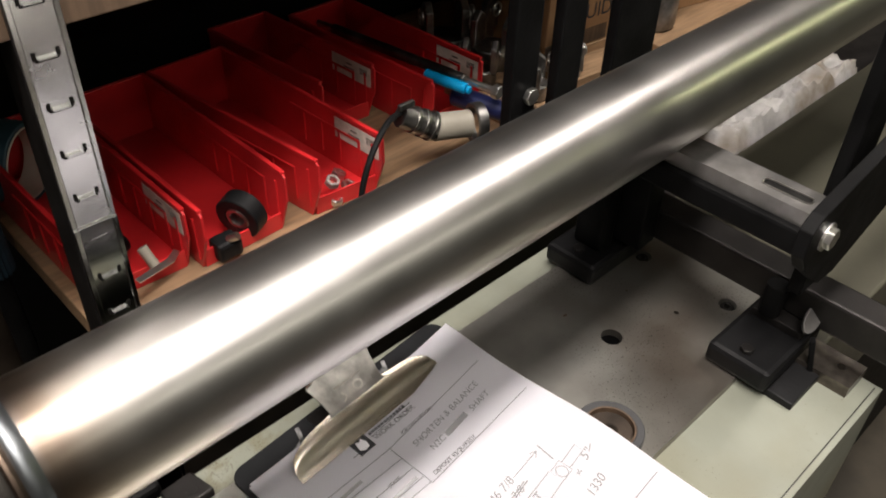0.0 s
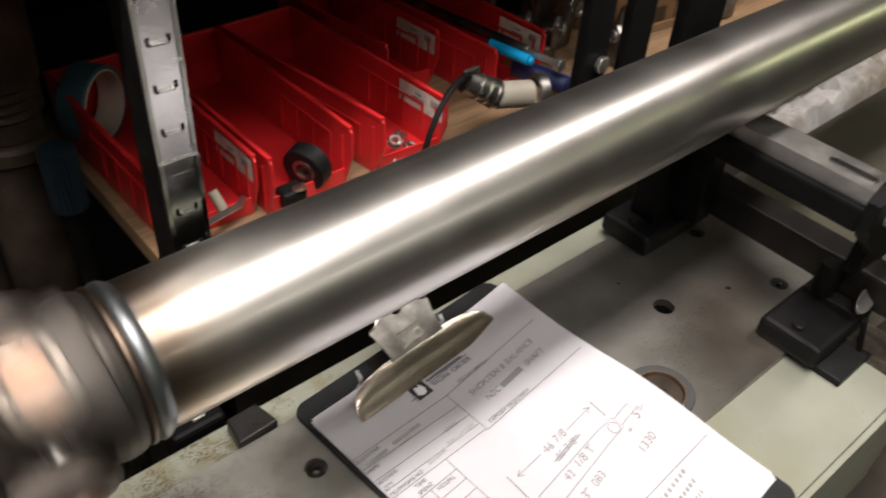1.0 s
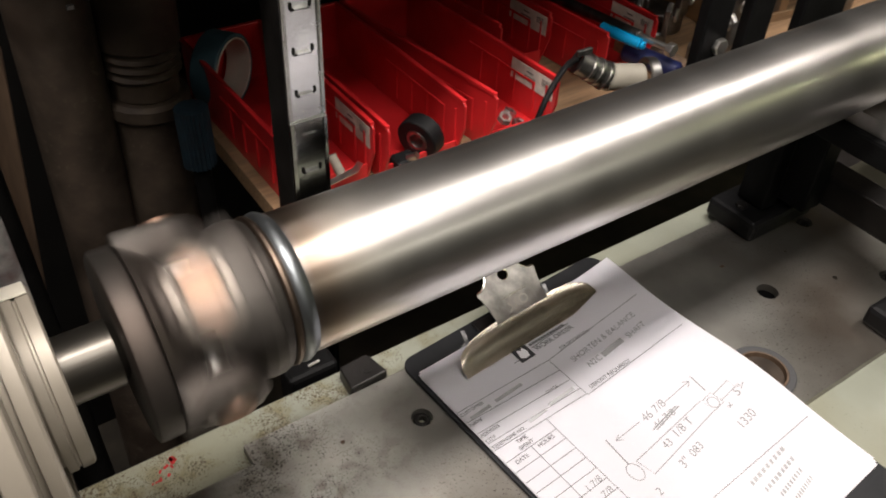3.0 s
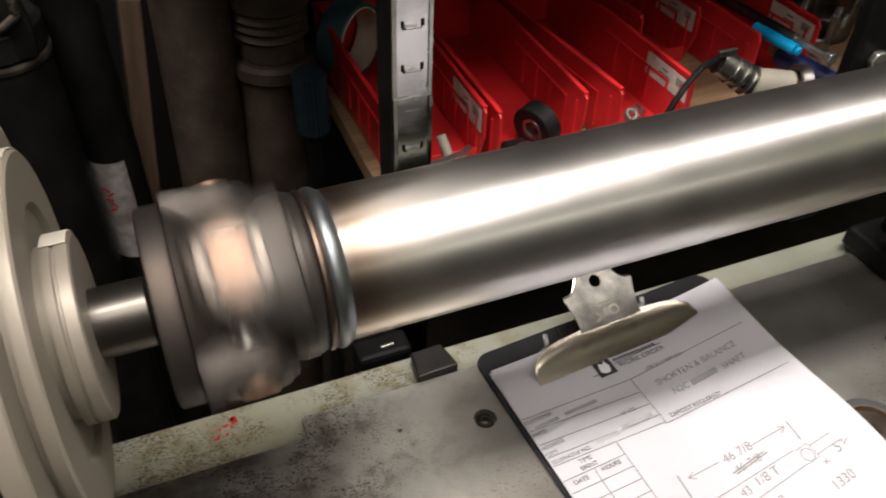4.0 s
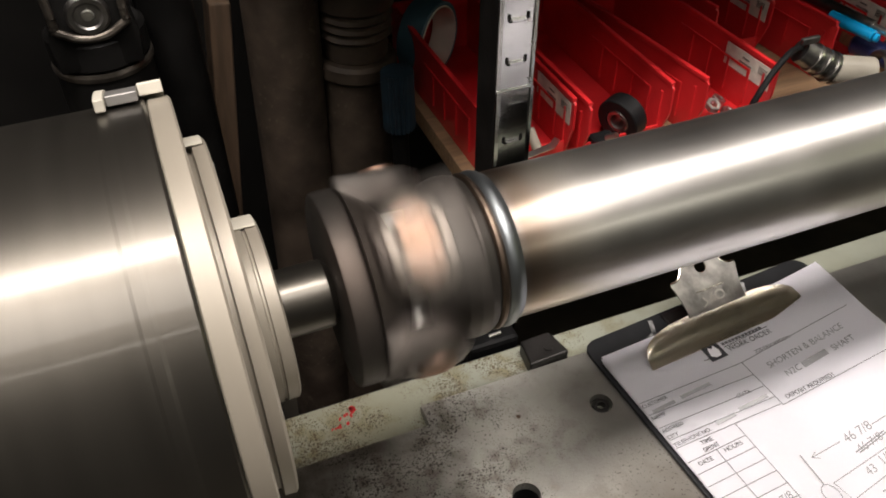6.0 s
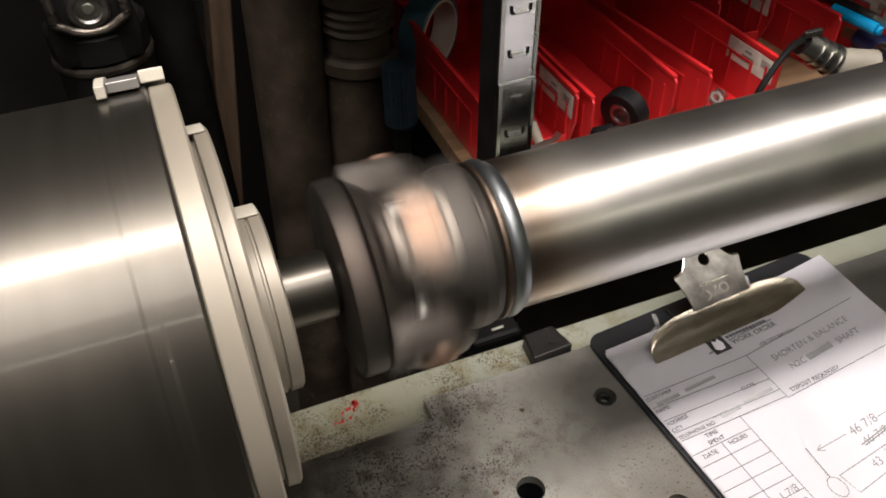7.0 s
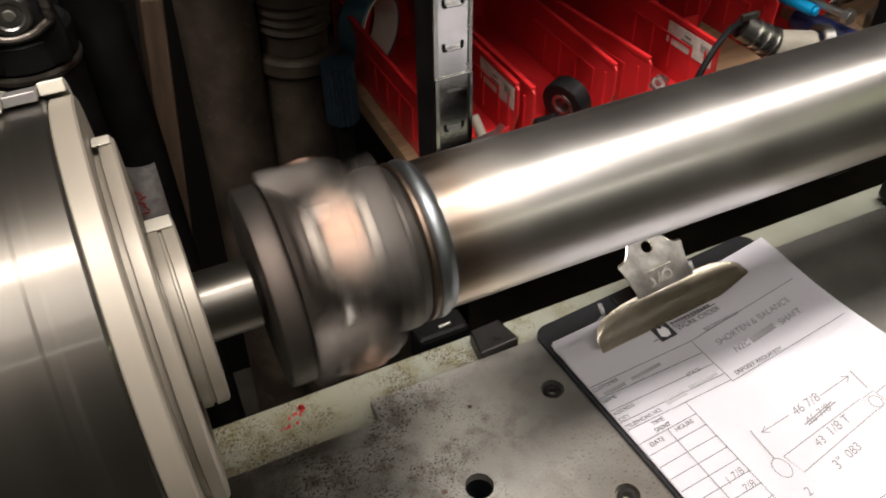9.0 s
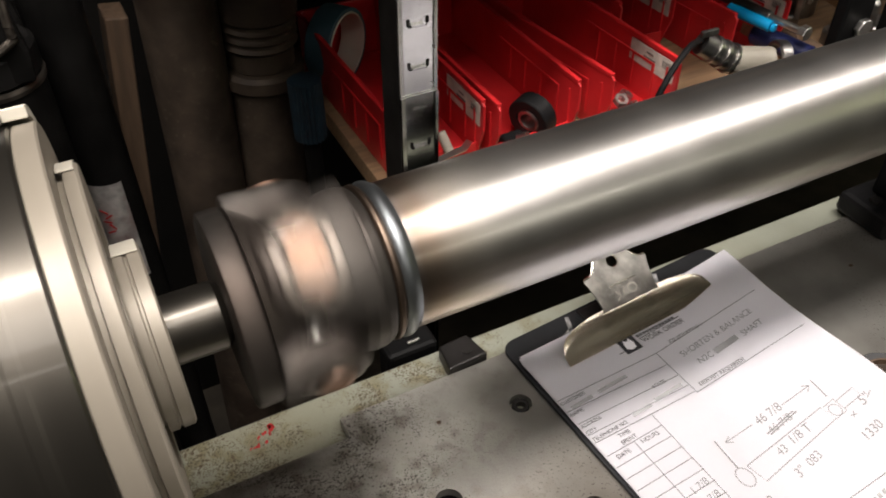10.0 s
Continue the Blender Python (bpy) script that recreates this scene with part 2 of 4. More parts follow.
def box(x0, x1, y0, y1, z0, z1, bevel=0.0, seg=2, bm=None):
    tmp = bmesh.new()
    bmesh.ops.create_cube(tmp, size=1)
    for v in tmp.verts:
        v.co = Vector((x0 + (v.co.x + 0.5) * (x1 - x0), y0 + (v.co.y + 0.5) * (y1 - y0), z0 + (v.co.z + 0.5) * (z1 - z0)))
    if bevel:
        bmesh.ops.bevel(tmp, geom=tmp.edges[:], offset=bevel, segments=seg, affect="EDGES", profile=0.5)
    return merge(bm, tmp)


def merge(bm, tmp):
    if bm is None:
        return tmp
    me = bpy.data.meshes.new("tmp")
    tmp.to_mesh(me)
    tmp.free()
    bm.from_mesh(me)
    bpy.data.meshes.remove(me)
    return bm


def lathe(profile, n=64, axis="x", bm=None):
    """Turns (along, radius) pairs about an axis; a profile that starts and ends at radius 0 closes itself."""
    held = [profile[0]]
    for a, b in zip(profile, profile[1:]):
        run = math.hypot(b[0] - a[0], b[1] - a[1])
        if run > 0.003:
            k = 0.0003 / run
            held += [(a[0] + (b[0] - a[0]) * k, a[1] + (b[1] - a[1]) * k), (b[0] + (a[0] - b[0]) * k, b[1] + (a[1] - b[1]) * k)]
        held.append(b)
    profile = held
    tmp = bmesh.new()
    rings = []
    for a, r in profile:
        if r < 1e-6:
            rings.append([tmp.verts.new((a, 0, 0))])
        else:
            rings.append([tmp.verts.new((a, r * math.cos(2 * math.pi * k / n), r * math.sin(2 * math.pi * k / n))) for k in range(n)])
    for p, q in zip(rings, rings[1:]):
        for k in range(n):
            j = (k + 1) % n
            if len(p) == 1 and len(q) > 1:
                tmp.faces.new((p[0], q[k], q[j]))
            elif len(q) == 1 and len(p) > 1:
                tmp.faces.new((p[k], q[0], p[j]))
            elif len(p) > 1:
                tmp.faces.new((p[k], q[k], q[j], p[j]))
    bmesh.ops.recalc_face_normals(tmp, faces=tmp.faces[:])
    if axis == "z":
        tmp.transform(Matrix.Rotation(radians(-90), 4, "Y"))
    elif axis == "y":
        tmp.transform(Matrix.Rotation(radians(90), 4, "Z"))
    return merge(bm, tmp)


def ring(r0, r1, h, n=40, bev=0.001):
    """An upright ring about z from 0 to h, closed all round."""
    tmp = lathe([(0, r0 + bev), (0, r1 - bev), (bev, r1), (h - bev, r1), (h, r1 - bev), (h, r0 + bev), (h - bev, r0), (bev, r0), (0, r0 + bev)], n, "z")
    bmesh.ops.remove_doubles(tmp, verts=tmp.verts[:], dist=1e-6)
    bmesh.ops.recalc_face_normals(tmp, faces=tmp.faces[:])
    return tmp


def rod(a, b, r, n=20, r2=None, bev=0.0, bm=None):
    a, b = Vector(a), Vector(b)
    length = (b - a).length
    r2 = r if r2 is None else r2
    tmp = lathe([(0, 0), (0, r - bev), (bev, r), (length - bev, r2), (length, r2 - bev), (length, 0)], n)
    tmp.transform(Matrix.Translation(a) @ (b - a).to_track_quat("X", "Z").to_matrix().to_4x4())
    return merge(bm, tmp)


def pipe(points, r, n=10, bm=None):
    """A round cable through points, smoothed."""
    pts = [Vector(p) for p in points]
    fine = []
    for i in range(len(pts) - 1):
        p0, p1, p2, p3 = pts[max(i - 1, 0)], pts[i], pts[i + 1], pts[min(i + 2, len(pts) - 1)]
        for k in range(6):
            t = k / 6
            fine.append(0.5 * (2 * p1 + (p2 - p0) * t + (2 * p0 - 5 * p1 + 4 * p2 - p3) * t * t + (3 * p1 - p0 - 3 * p2 + p3) * t ** 3))
    fine.append(pts[-1])
    tmp = bmesh.new()
    rings = []
    for i, p in enumerate(fine):
        d = (fine[min(i + 1, len(fine) - 1)] - fine[max(i - 1, 0)]).normalized()
        q = d.to_track_quat("Z", "Y")
        rings.append([tmp.verts.new(p + q @ Vector((r * math.cos(2 * math.pi * k / n), r * math.sin(2 * math.pi * k / n), 0))) for k in range(n)])
    for p, q in zip(rings, rings[1:]):
        for k in range(n):
            tmp.faces.new((p[k], p[(k + 1) % n], q[(k + 1) % n], q[k]))
    tmp.faces.new(rings[0][::-1])
    tmp.faces.new(rings[-1])
    return merge(bm, tmp)


def prism(outline, depth, m=None, bevel=0.0, bm=None):
    """A flat outline (x, y) given thickness along z."""
    tmp = bmesh.new()
    lo = [tmp.verts.new((x, y, 0)) for x, y in outline]
    hi = [tmp.verts.new((x, y, depth)) for x, y in outline]
    n = len(outline)
    tmp.faces.new(lo[::-1])
    tmp.faces.new(hi)
    for k in range(n):
        tmp.faces.new((lo[k], lo[(k + 1) % n], hi[(k + 1) % n], hi[k]))
    bmesh.ops.recalc_face_normals(tmp, faces=tmp.faces[:])
    if bevel:
        bmesh.ops.bevel(tmp, geom=tmp.edges[:], offset=bevel, segments=2, affect="EDGES", profile=0.5)
    if m:
        tmp.transform(m)
    return merge(bm, tmp)


def hexagon(r):
    return [(r * math.cos(radians(60 * k)), r * math.sin(radians(60 * k))) for k in range(6)]


def drilled(x0, x1, y0, y1, z0, z1, holes, bm=None):
    """A slab with round through-holes (x, y, r)."""
    tmp = bm or bmesh.new()
    n = 24

    def slab(a, b, c, d):
        for z, turn in ((z0, True), (z1, False)):
            q = [tmp.verts.new(v) for v in ((a, c, z), (b, c, z), (b, d, z), (a, d, z))]
            tmp.faces.new(q[::-1] if turn else q)

    xs = sorted({round(h[0], 5) for h in holes})
    edge = x0
    for hx in xs:
        col = sorted([h for h in holes if round(h[0], 5) == hx], key=lambda h: h[1])
        s = max(h[2] for h in col) * 1.4
        slab(edge, hx - s, y0, y1)
        low = y0
        for _, hy, r in col:
            slab(hx - s, hx + s, low, hy - s)
            low = hy + s
            circ = [(math.cos(2 * math.pi * (k + 0.5) / n), math.sin(2 * math.pi * (k + 0.5) / n)) for k in range(n)]
            sq = [(c / max(abs(c), abs(d)), d / max(abs(c), abs(d))) for c, d in circ]
            rows = [[tmp.verts.new((hx + c * k, hy + d * k, z)) for c, d in shape] for shape, k, z in ((sq, s, z1), (circ, r, z1), (circ, r, z0), (sq, s, z0))]
            for p, q in zip(rows, rows[1:]):
                for k in range(n):
                    tmp.faces.new((p[k], p[(k + 1) % n], q[(k + 1) % n], q[k]))
            for z, row, turn in ((z1, rows[0], False), (z0, rows[3], True)):
                for sx, sy in ((1, 1), (-1, 1), (-1, -1), (1, -1)):
                    cx, cy = hx + s * sx, hy + s * sy
                    near = sorted(row, key=lambda v: (v.co.x - cx) ** 2 + (v.co.y - cy) ** 2)[:2]
                    tmp.faces.new((tmp.verts.new((cx, cy, z)), near[0], near[1]))
        slab(hx - s, hx + s, low, y1)
        edge = hx + s
    slab(edge, x1, y0, y1)
    for a, b in (((x0, y0), (x1, y0)), ((x1, y0), (x1, y1)), ((x1, y1), (x0, y1)), ((x0, y1), (x0, y0))):
        q = [tmp.verts.new((*a, z0)), tmp.verts.new((*b, z0)), tmp.verts.new((*b, z1)), tmp.verts.new((*a, z1))]
        tmp.faces.new(q)
    bmesh.ops.remove_doubles(tmp, verts=tmp.verts[:], dist=1e-6)
    bmesh.ops.recalc_face_normals(tmp, faces=tmp.faces[:])
    return tmp


def writing(name, text, x, y, size, material, parent, z=0.0006, turn=0.0, shear=0.0, align="LEFT"):
    """Letters of the built-in font, laid flat on the parent."""
    cu = bpy.data.curves.new(name, "FONT")
    cu.body, cu.size, cu.shear, cu.align_x, cu.extrude = text, size, shear, align, 0.0
    cu.offset = -0.00006 if shear else 0.0
    tmp = bpy.data.objects.new("tmp", cu)
    scene.collection.objects.link(tmp)
    dg = bpy.context.evaluated_depsgraph_get()
    me = bpy.data.meshes.new_from_object(tmp.evaluated_get(dg))
    bpy.data.objects.remove(tmp)
    me.name = name
    me.materials.clear()
    me.materials.append(material)
    ob = new(name, me)
    ob.parent = parent
    ob.matrix_basis = pose(x, y, z, 0, 0, turn)
    return ob


def strokes(name, lines, width, material, parent, z=0.0006):
    """Drawn lines ((x0, y0), (x1, y1), ...), each a thin flat strip."""
    for line in lines:
        bm = bmesh.new()
        left, right = [], []
        pts = [Vector(p) for p in line]
        for k, p in enumerate(pts):
            d = (pts[min(k + 1, len(pts) - 1)] - pts[max(k - 1, 0)]).normalized() * width / 2
            left.append(bm.verts.new((p.x - d.y, p.y + d.x, z)))
            right.append(bm.verts.new((p.x + d.y, p.y - d.x, z)))
        for k in range(len(pts) - 1):
            bm.faces.new((right[k], right[k + 1], left[k + 1], left[k]))
        part(name, bm, material, parent)


# ---- the room ----
def room():
    s = dict(kind="structure")
    tagged(part("floor", box(-3.5, 8.5, -5.2, 1.0, FLOOR - 0.1, FLOOR), CONCRETE), "oil-stained grey concrete workshop floor", "floor", **s)
    tagged(part("ceiling", box(-3.5, 8.5, -5.2, 1.0, CEIL, CEIL + 0.1), CEILING), "plain painted workshop ceiling", "ceiling", **s)
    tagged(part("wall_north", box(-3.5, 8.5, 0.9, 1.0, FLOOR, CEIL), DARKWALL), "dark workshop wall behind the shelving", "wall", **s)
    tagged(part("wall_south", box(-3.5, 8.5, -5.3, -5.2, FLOOR, CEIL), WALLP), "plain painted workshop wall", "wall", **s)
    # unseen panel, added to darken what the drum's lower half reflects
    tagged(part("trim", box(-3.5, 8.5, -5.1998, -5.180, FLOOR, 1.60, 0.002), DARKPANEL), "unseen dark panel on the workshop wall, darkens reflections", "dado", **s)
    tagged(part("wall_west", box(-3.6, -3.5, -5.3, 1.0, FLOOR, CEIL), WALLP), "plain painted workshop wall", "wall", **s)
    tagged(part("wall_east", box(8.5, 8.6, -5.3, 1.0, FLOOR, CEIL), WALLP), "plain painted workshop wall", "wall", **s)
    for x, y, length, width, _, _ in FIXTURES:
        t = thing("ceiling_light", "white enamelled fluorescent ceiling light", "ceiling light", (x, y, CEIL), group="ceiling lights")
        part("housing", box(-length / 2 - 0.02, length / 2 + 0.02, -width / 2 - 0.01, width / 2 + 0.01, -0.075, 0, 0.01), WHITEHOUSE, t)


# ---- balancing machine ----
def machine_bed():
    t = thing("machine_bed", "cream-green painted balancing machine bed with grime and red marks", "machine bed", (0, 0, 0))
    holes = [(0.3446, -0.018, 0.0105), (-0.085, -0.018, 0.0105)]
    part("bed_top", drilled(-1.0, 0.474, -0.2110, 0.1105, -0.16, -0.008, holes), CREAM, t, "chipped cream-green painted top")
    part("bed_top", box(0.4742, 1.7, -0.152, 0.074, -0.16, -0.0082, 0.003), BEDSHADE, t, "bed top painted dark olive for its shade")
    part("rail_edge", box(-1.0, 0.474, 0.1107, 0.1125, -0.05, -0.0095, 0.0004), DARKBAR, t, "thin dark rail edge")
    part("edge_line", box(-1.0, 0.470, -0.2062, -0.2052, -0.0079, -0.0075, 0.0), DARKBAR, t, "dark scribed line along the edge")
    part("pedestal", box(-0.95, 1.65, -0.12, 0.06, FLOOR, -0.1602, 0.01), BLACK, t)
    screws = [(0.0, 0.0307), (0.0, -0.066), (0.46, 0.0307), (0.46, -0.066)]
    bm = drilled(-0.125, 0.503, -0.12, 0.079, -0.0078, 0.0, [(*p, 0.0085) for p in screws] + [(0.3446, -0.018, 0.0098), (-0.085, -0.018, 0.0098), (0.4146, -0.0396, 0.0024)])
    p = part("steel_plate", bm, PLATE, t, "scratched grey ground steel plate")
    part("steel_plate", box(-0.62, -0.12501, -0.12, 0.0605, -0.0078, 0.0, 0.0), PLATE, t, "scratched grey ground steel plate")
    for x, y, r in holes:
        bm = lathe([(-0.155, 0), (-0.155, r - 0.0002), (-0.0082, r - 0.0002)], 32, "z")
        bm.transform(pose(x, y, 0))
        part("bore", bm, RUBBER, t, "dark bore")
    for x, y, w, h in ((0.036, 0.052, 0.0022, 0.0016), (0.039, 0.049, 0.0016, 0.0012), (-0.062, 0.043, 0.0024, 0.0018), (-0.108, -0.012, 0.0026, 0.0020), (-0.044, -0.060, 0.0028, 0.0018), (0.335, 0.028, 0.0020, 0.0016), (0.405, 0.010, 0.0014, 0.0012)):
        ol = [(w * random.uniform(0.6, 1.2) * math.cos(q * 0.785), h * random.uniform(0.6, 1.2) * math.sin(q * 0.785)) for q in range(8)]
        part("grease_spot", prism(ol, 0.0002, pose(x, y, 0.0001)), DARKWOOD, p, "dark grease spot")
    for x, y in screws:
        bm = ring(0.0030, 0.0066, 0.006, 24, 0.0006)
        bm.transform(pose(x, y, -0.0078))
        part("screw", bm, DARKBAR, p, smooth=True)
    for k in range(16):
        q = random.uniform(0, 1)
        a, b = -0.1715 - 0.016 * q + random.uniform(-0.004, 0.004), 0.1005 - 0.012 * q + random.uniform(-0.003, 0.003)
        r = random.uniform(0.0008, 0.0017)
        if k == 0:
            a, b, r = -0.1725, 0.1000, 0.0034
        ol = [(0.8 * r * random.uniform(0.5, 1.4) * math.cos(q * 0.9), 1.5 * r * random.uniform(0.5, 1.4) * math.sin(q * 0.9)) for q in range(7)]
        part("paint_fleck", prism(ol, 0.0003, pose(a, b, -0.0079, 0, 0, random.uniform(-60, 10))), REDINK, t, "fleck of red paint")
    b = thing("clamp_block", "dark square steel block on the bed rail", "block", (-0.018, 0.092, -0.008), (0, 0, 3))
    part("block", prism([(-0.017, -0.012), (0.017, -0.012), (0.013, 0.013), (-0.013, 0.013)], 0.0140, bevel=0.0015), DARKBAR, b)
    part("set_screw", rod((0.004, -0.002, 0.0138), (0.004, -0.002, 0.0148), 0.004, 16), DARKBAR, b)


SPIN = []


def driveshaft():
    t = thing("driveshaft", "spinning satin steel driveshaft tube with welded yoke", "driveshaft", (0, 0, AXIS))
    part("tube", lathe([(-0.109, 0), (-0.109, 0.0381), (0.2, 0.0381), (0.6, 0.0381), (0.992, 0.0381), (0.992, 0)], 128), TUBE, t, smooth=True)
    part("weld_bead", lathe([(-0.1172, 0.0), (-0.1172, 0.0390), (-0.1162, 0.0400), (-0.1148, 0.0406), (-0.1132, 0.0406), (-0.1116, 0.0400), (-0.1102, 0.0390), (-0.1088, 0.0382), (-0.1088, 0)], 96), WELD, t, "bluish silver weld ring", True)
    part("shoulder_ring", lathe([(-0.1216, 0.0), (-0.1216, 0.0392), (-0.1206, 0.0403), (-0.1190, 0.0404), (-0.1176, 0.0394), (-0.1171, 0.0388), (-0.1171, 0)], 96), SHOULDER, t, "brown shoulder ring", True)
    barrel = [(-0.1520, 0.0), (-0.1520, 0.026), (-0.1490, 0.0315), (-0.1440, 0.0365), (-0.1380, 0.0400), (-0.1325, 0.0414), (-0.1270, 0.0412), (-0.1233, 0.0400), (-0.1217, 0.0388), (-0.1217, 0)]
    y = part("tube_yoke", lathe(barrel, 96), YOKE, t, "brown forged steel yoke", True)
    cx = -0.1575
    for s in (1, -1):
        ol = [(-0.130, -0.026), (-0.146, -0.024)] + [(cx - 0.0205 * math.sin(radians(a)), -0.0215 * math.cos(radians(a))) for a in range(10, 180, 20)] + [(-0.146, 0.024), (-0.130, 0.026)]
        part("ear", prism(ol, 0.019, pose(0, 0, 0.029 if s > 0 else -0.048), 0.003), YOKE, y, smooth=True)
    c = part("cross", box(cx - 0.011, cx + 0.011, -0.012, 0.012, -0.012, 0.012, 0.004), YOKE, t)
    for ang in (0, 90, 180, 270):
        m = Matrix.Translation((cx, 0, 0)) @ Matrix.Rotation(radians(ang), 4, "X")
        bm = rod((0, 0, 0.010), (0, 0, 0.035), 0.008)
        bm.transform(m)
        part("trunnion", bm, BOLT, c, smooth=True)
        bm = lathe([(0.033, 0), (0.033, 0.0095), (0.050, 0.0100), (0.0525, 0.0088), (0.0525, 0.005), (0.0515, 0.0045), (0.0515, 0)], 32, "z")
        bm.transform(m)
        part("bearing_cap", bm, COPPER, c, "copper coloured bearing cap", True)
        bm = ring(0.0106, 0.0160, 0.0025)
        bm.transform(m @ Matrix.Translation((0, 0, 0.0475)))
        part("snap_ring", bm, WORNSTEEL, c, smooth=True)
    lobes = [(0.0415 * math.cos(radians(a)), 0.0485 * math.sin(radians(a))) for a in range(0, 360, 9)]
    f = part("flange_yoke", prism(lobes, 0.0125, Matrix.Translation((-0.1935, 0, 0)) @ Matrix(((0, 0, 1, 0), (0, 1, 0, 0), (-1, 0, 0, 0), (0, 0, 0, 1))), 0.002), YOKE, t, "grey flange yoke", True)
    for s in (1, -1):
        ol = [(-0.182, -0.026), (-0.168, -0.024)] + [(cx + 0.0205 * math.sin(radians(a)), -0.0215 * math.cos(radians(a))) for a in range(10, 180, 20)] + [(-0.168, 0.024), (-0.182, 0.026)]
        bm = prism(ol, 0.019, pose(0, 0, 0.029 if s > 0 else -0.048), 0.003)
        bm.transform(Matrix.Rotation(radians(90), 4, "X"))
        part("ear", bm, YOKE, f, smooth=True)
    part("boss", lathe([(-0.1812, 0), (-0.1812, 0.0470), (-0.1785, 0.0455), (-0.1740, 0.0425), (-0.1690, 0.0385), (-0.1650, 0.0335), (-0.1630, 0.0280), (-0.1630, 0)], 64), YOKE, f, smooth=True)
    SPIN.append((t, (0, 0, AXIS)))

    h = thing("headstock_spindle", "polished steel headstock spindle with stepped flange", "machine spindle", (0, 0, AXIS))
    part("stub_shaft", lathe([(-0.26, 0), (-0.26, 0.0166), (-0.1965, 0.0166), (-0.1935, 0.0136), (-0.1932, 0)], 64), DRUM, h, smooth=True)
    hub = [(-0.2405, 0), (-0.2405, 0.040), (-0.2325, 0.040), (-0.2325, 0.0435), (-0.2285, 0.0437), (-0.2280, 0.0425), (-0.2270, 0.0425), (-0.2265, 0.0437), (-0.2215, 0.0435), (-0.2205, 0.0420), (-0.2205, 0)]
    part("hub", lathe(hub, 96), FLANGE, h, smooth=True)
    part("step_ring", lathe([(-0.2424, 0), (-0.2424, 0.0800), (-0.2402, 0.0800), (-0.2396, 0.0835), (-0.2345, 0.0838), (-0.2333, 0.0825), (-0.2333, 0.060), (-0.2365, 0.058), (-0.2365, 0)], 128), FLANGE, h, smooth=True)
    part("flange", lathe([(-0.2523, 0), (-0.2523, 0.1032), (-0.2516, 0.1041), (-0.2434, 0.1041), (-0.2425, 0.1030), (-0.2425, 0)], 160), FLANGE, h, "pale satin flange", True)
    drum = [(-0.60, 0), (-0.60, 0.1047), (-0.2728, 0.1047), (-0.2716, 0.1050), (-0.2676, 0.1050), (-0.2664, 0.1047), (-0.2536, 0.1048), (-0.2525, 0.1040), (-0.2525, 0)]
    part("drum", lathe(drum, 160), DRUM, h, smooth=True)
    SPIN.append((h, (0, 0, AXIS)))
    k = thing("headstock", "cream-green painted headstock housing on the bed", "machine housing", (0, 0, 0))
    for x0, x1, first, r0, r1, paint in ((-0.2545, -0.2445, 114, 0.1062, 0.1115, PALE), (-0.2716, -0.2676, 104, 0.1062, 0.1115, PALE), (-0.2674, -0.2548, 108, 0.1062, 0.1105, BARSTEEL),
                                         (-0.2420, -0.2347, 106, 0.0841, 0.0848, PALE), (-0.2325, -0.2215, 101, 0.0439, 0.0449, PALE)):
        arc = [math.radians(first + (186 - first) * k / 20) for k in range(21)]
        ol = [(-r1 * math.cos(q), r1 * math.sin(q)) for q in arc] + [(-r0 * math.cos(q), r0 * math.sin(q)) for q in arc[::-1]]
        part("guard_lug", prism(ol, x1 - x0, Matrix.Translation((x0, 0, AXIS)) @ Matrix(((0, 0, 1, 0), (1, 0, 0, 0), (0, 1, 0, 0), (0, 0, 0, 1))), 0.0005), paint, k, "pale curved lug behind the drum")
    part("guard_bar", box(-0.603, -0.2447, 0.1118, 0.122, AXIS - 0.016, AXIS + 0.012, 0.001), PALE, k)
    part("housing", box(-0.98, -0.602, -0.15, 0.10, -0.008, 0.36, 0.02), CREAM, k)


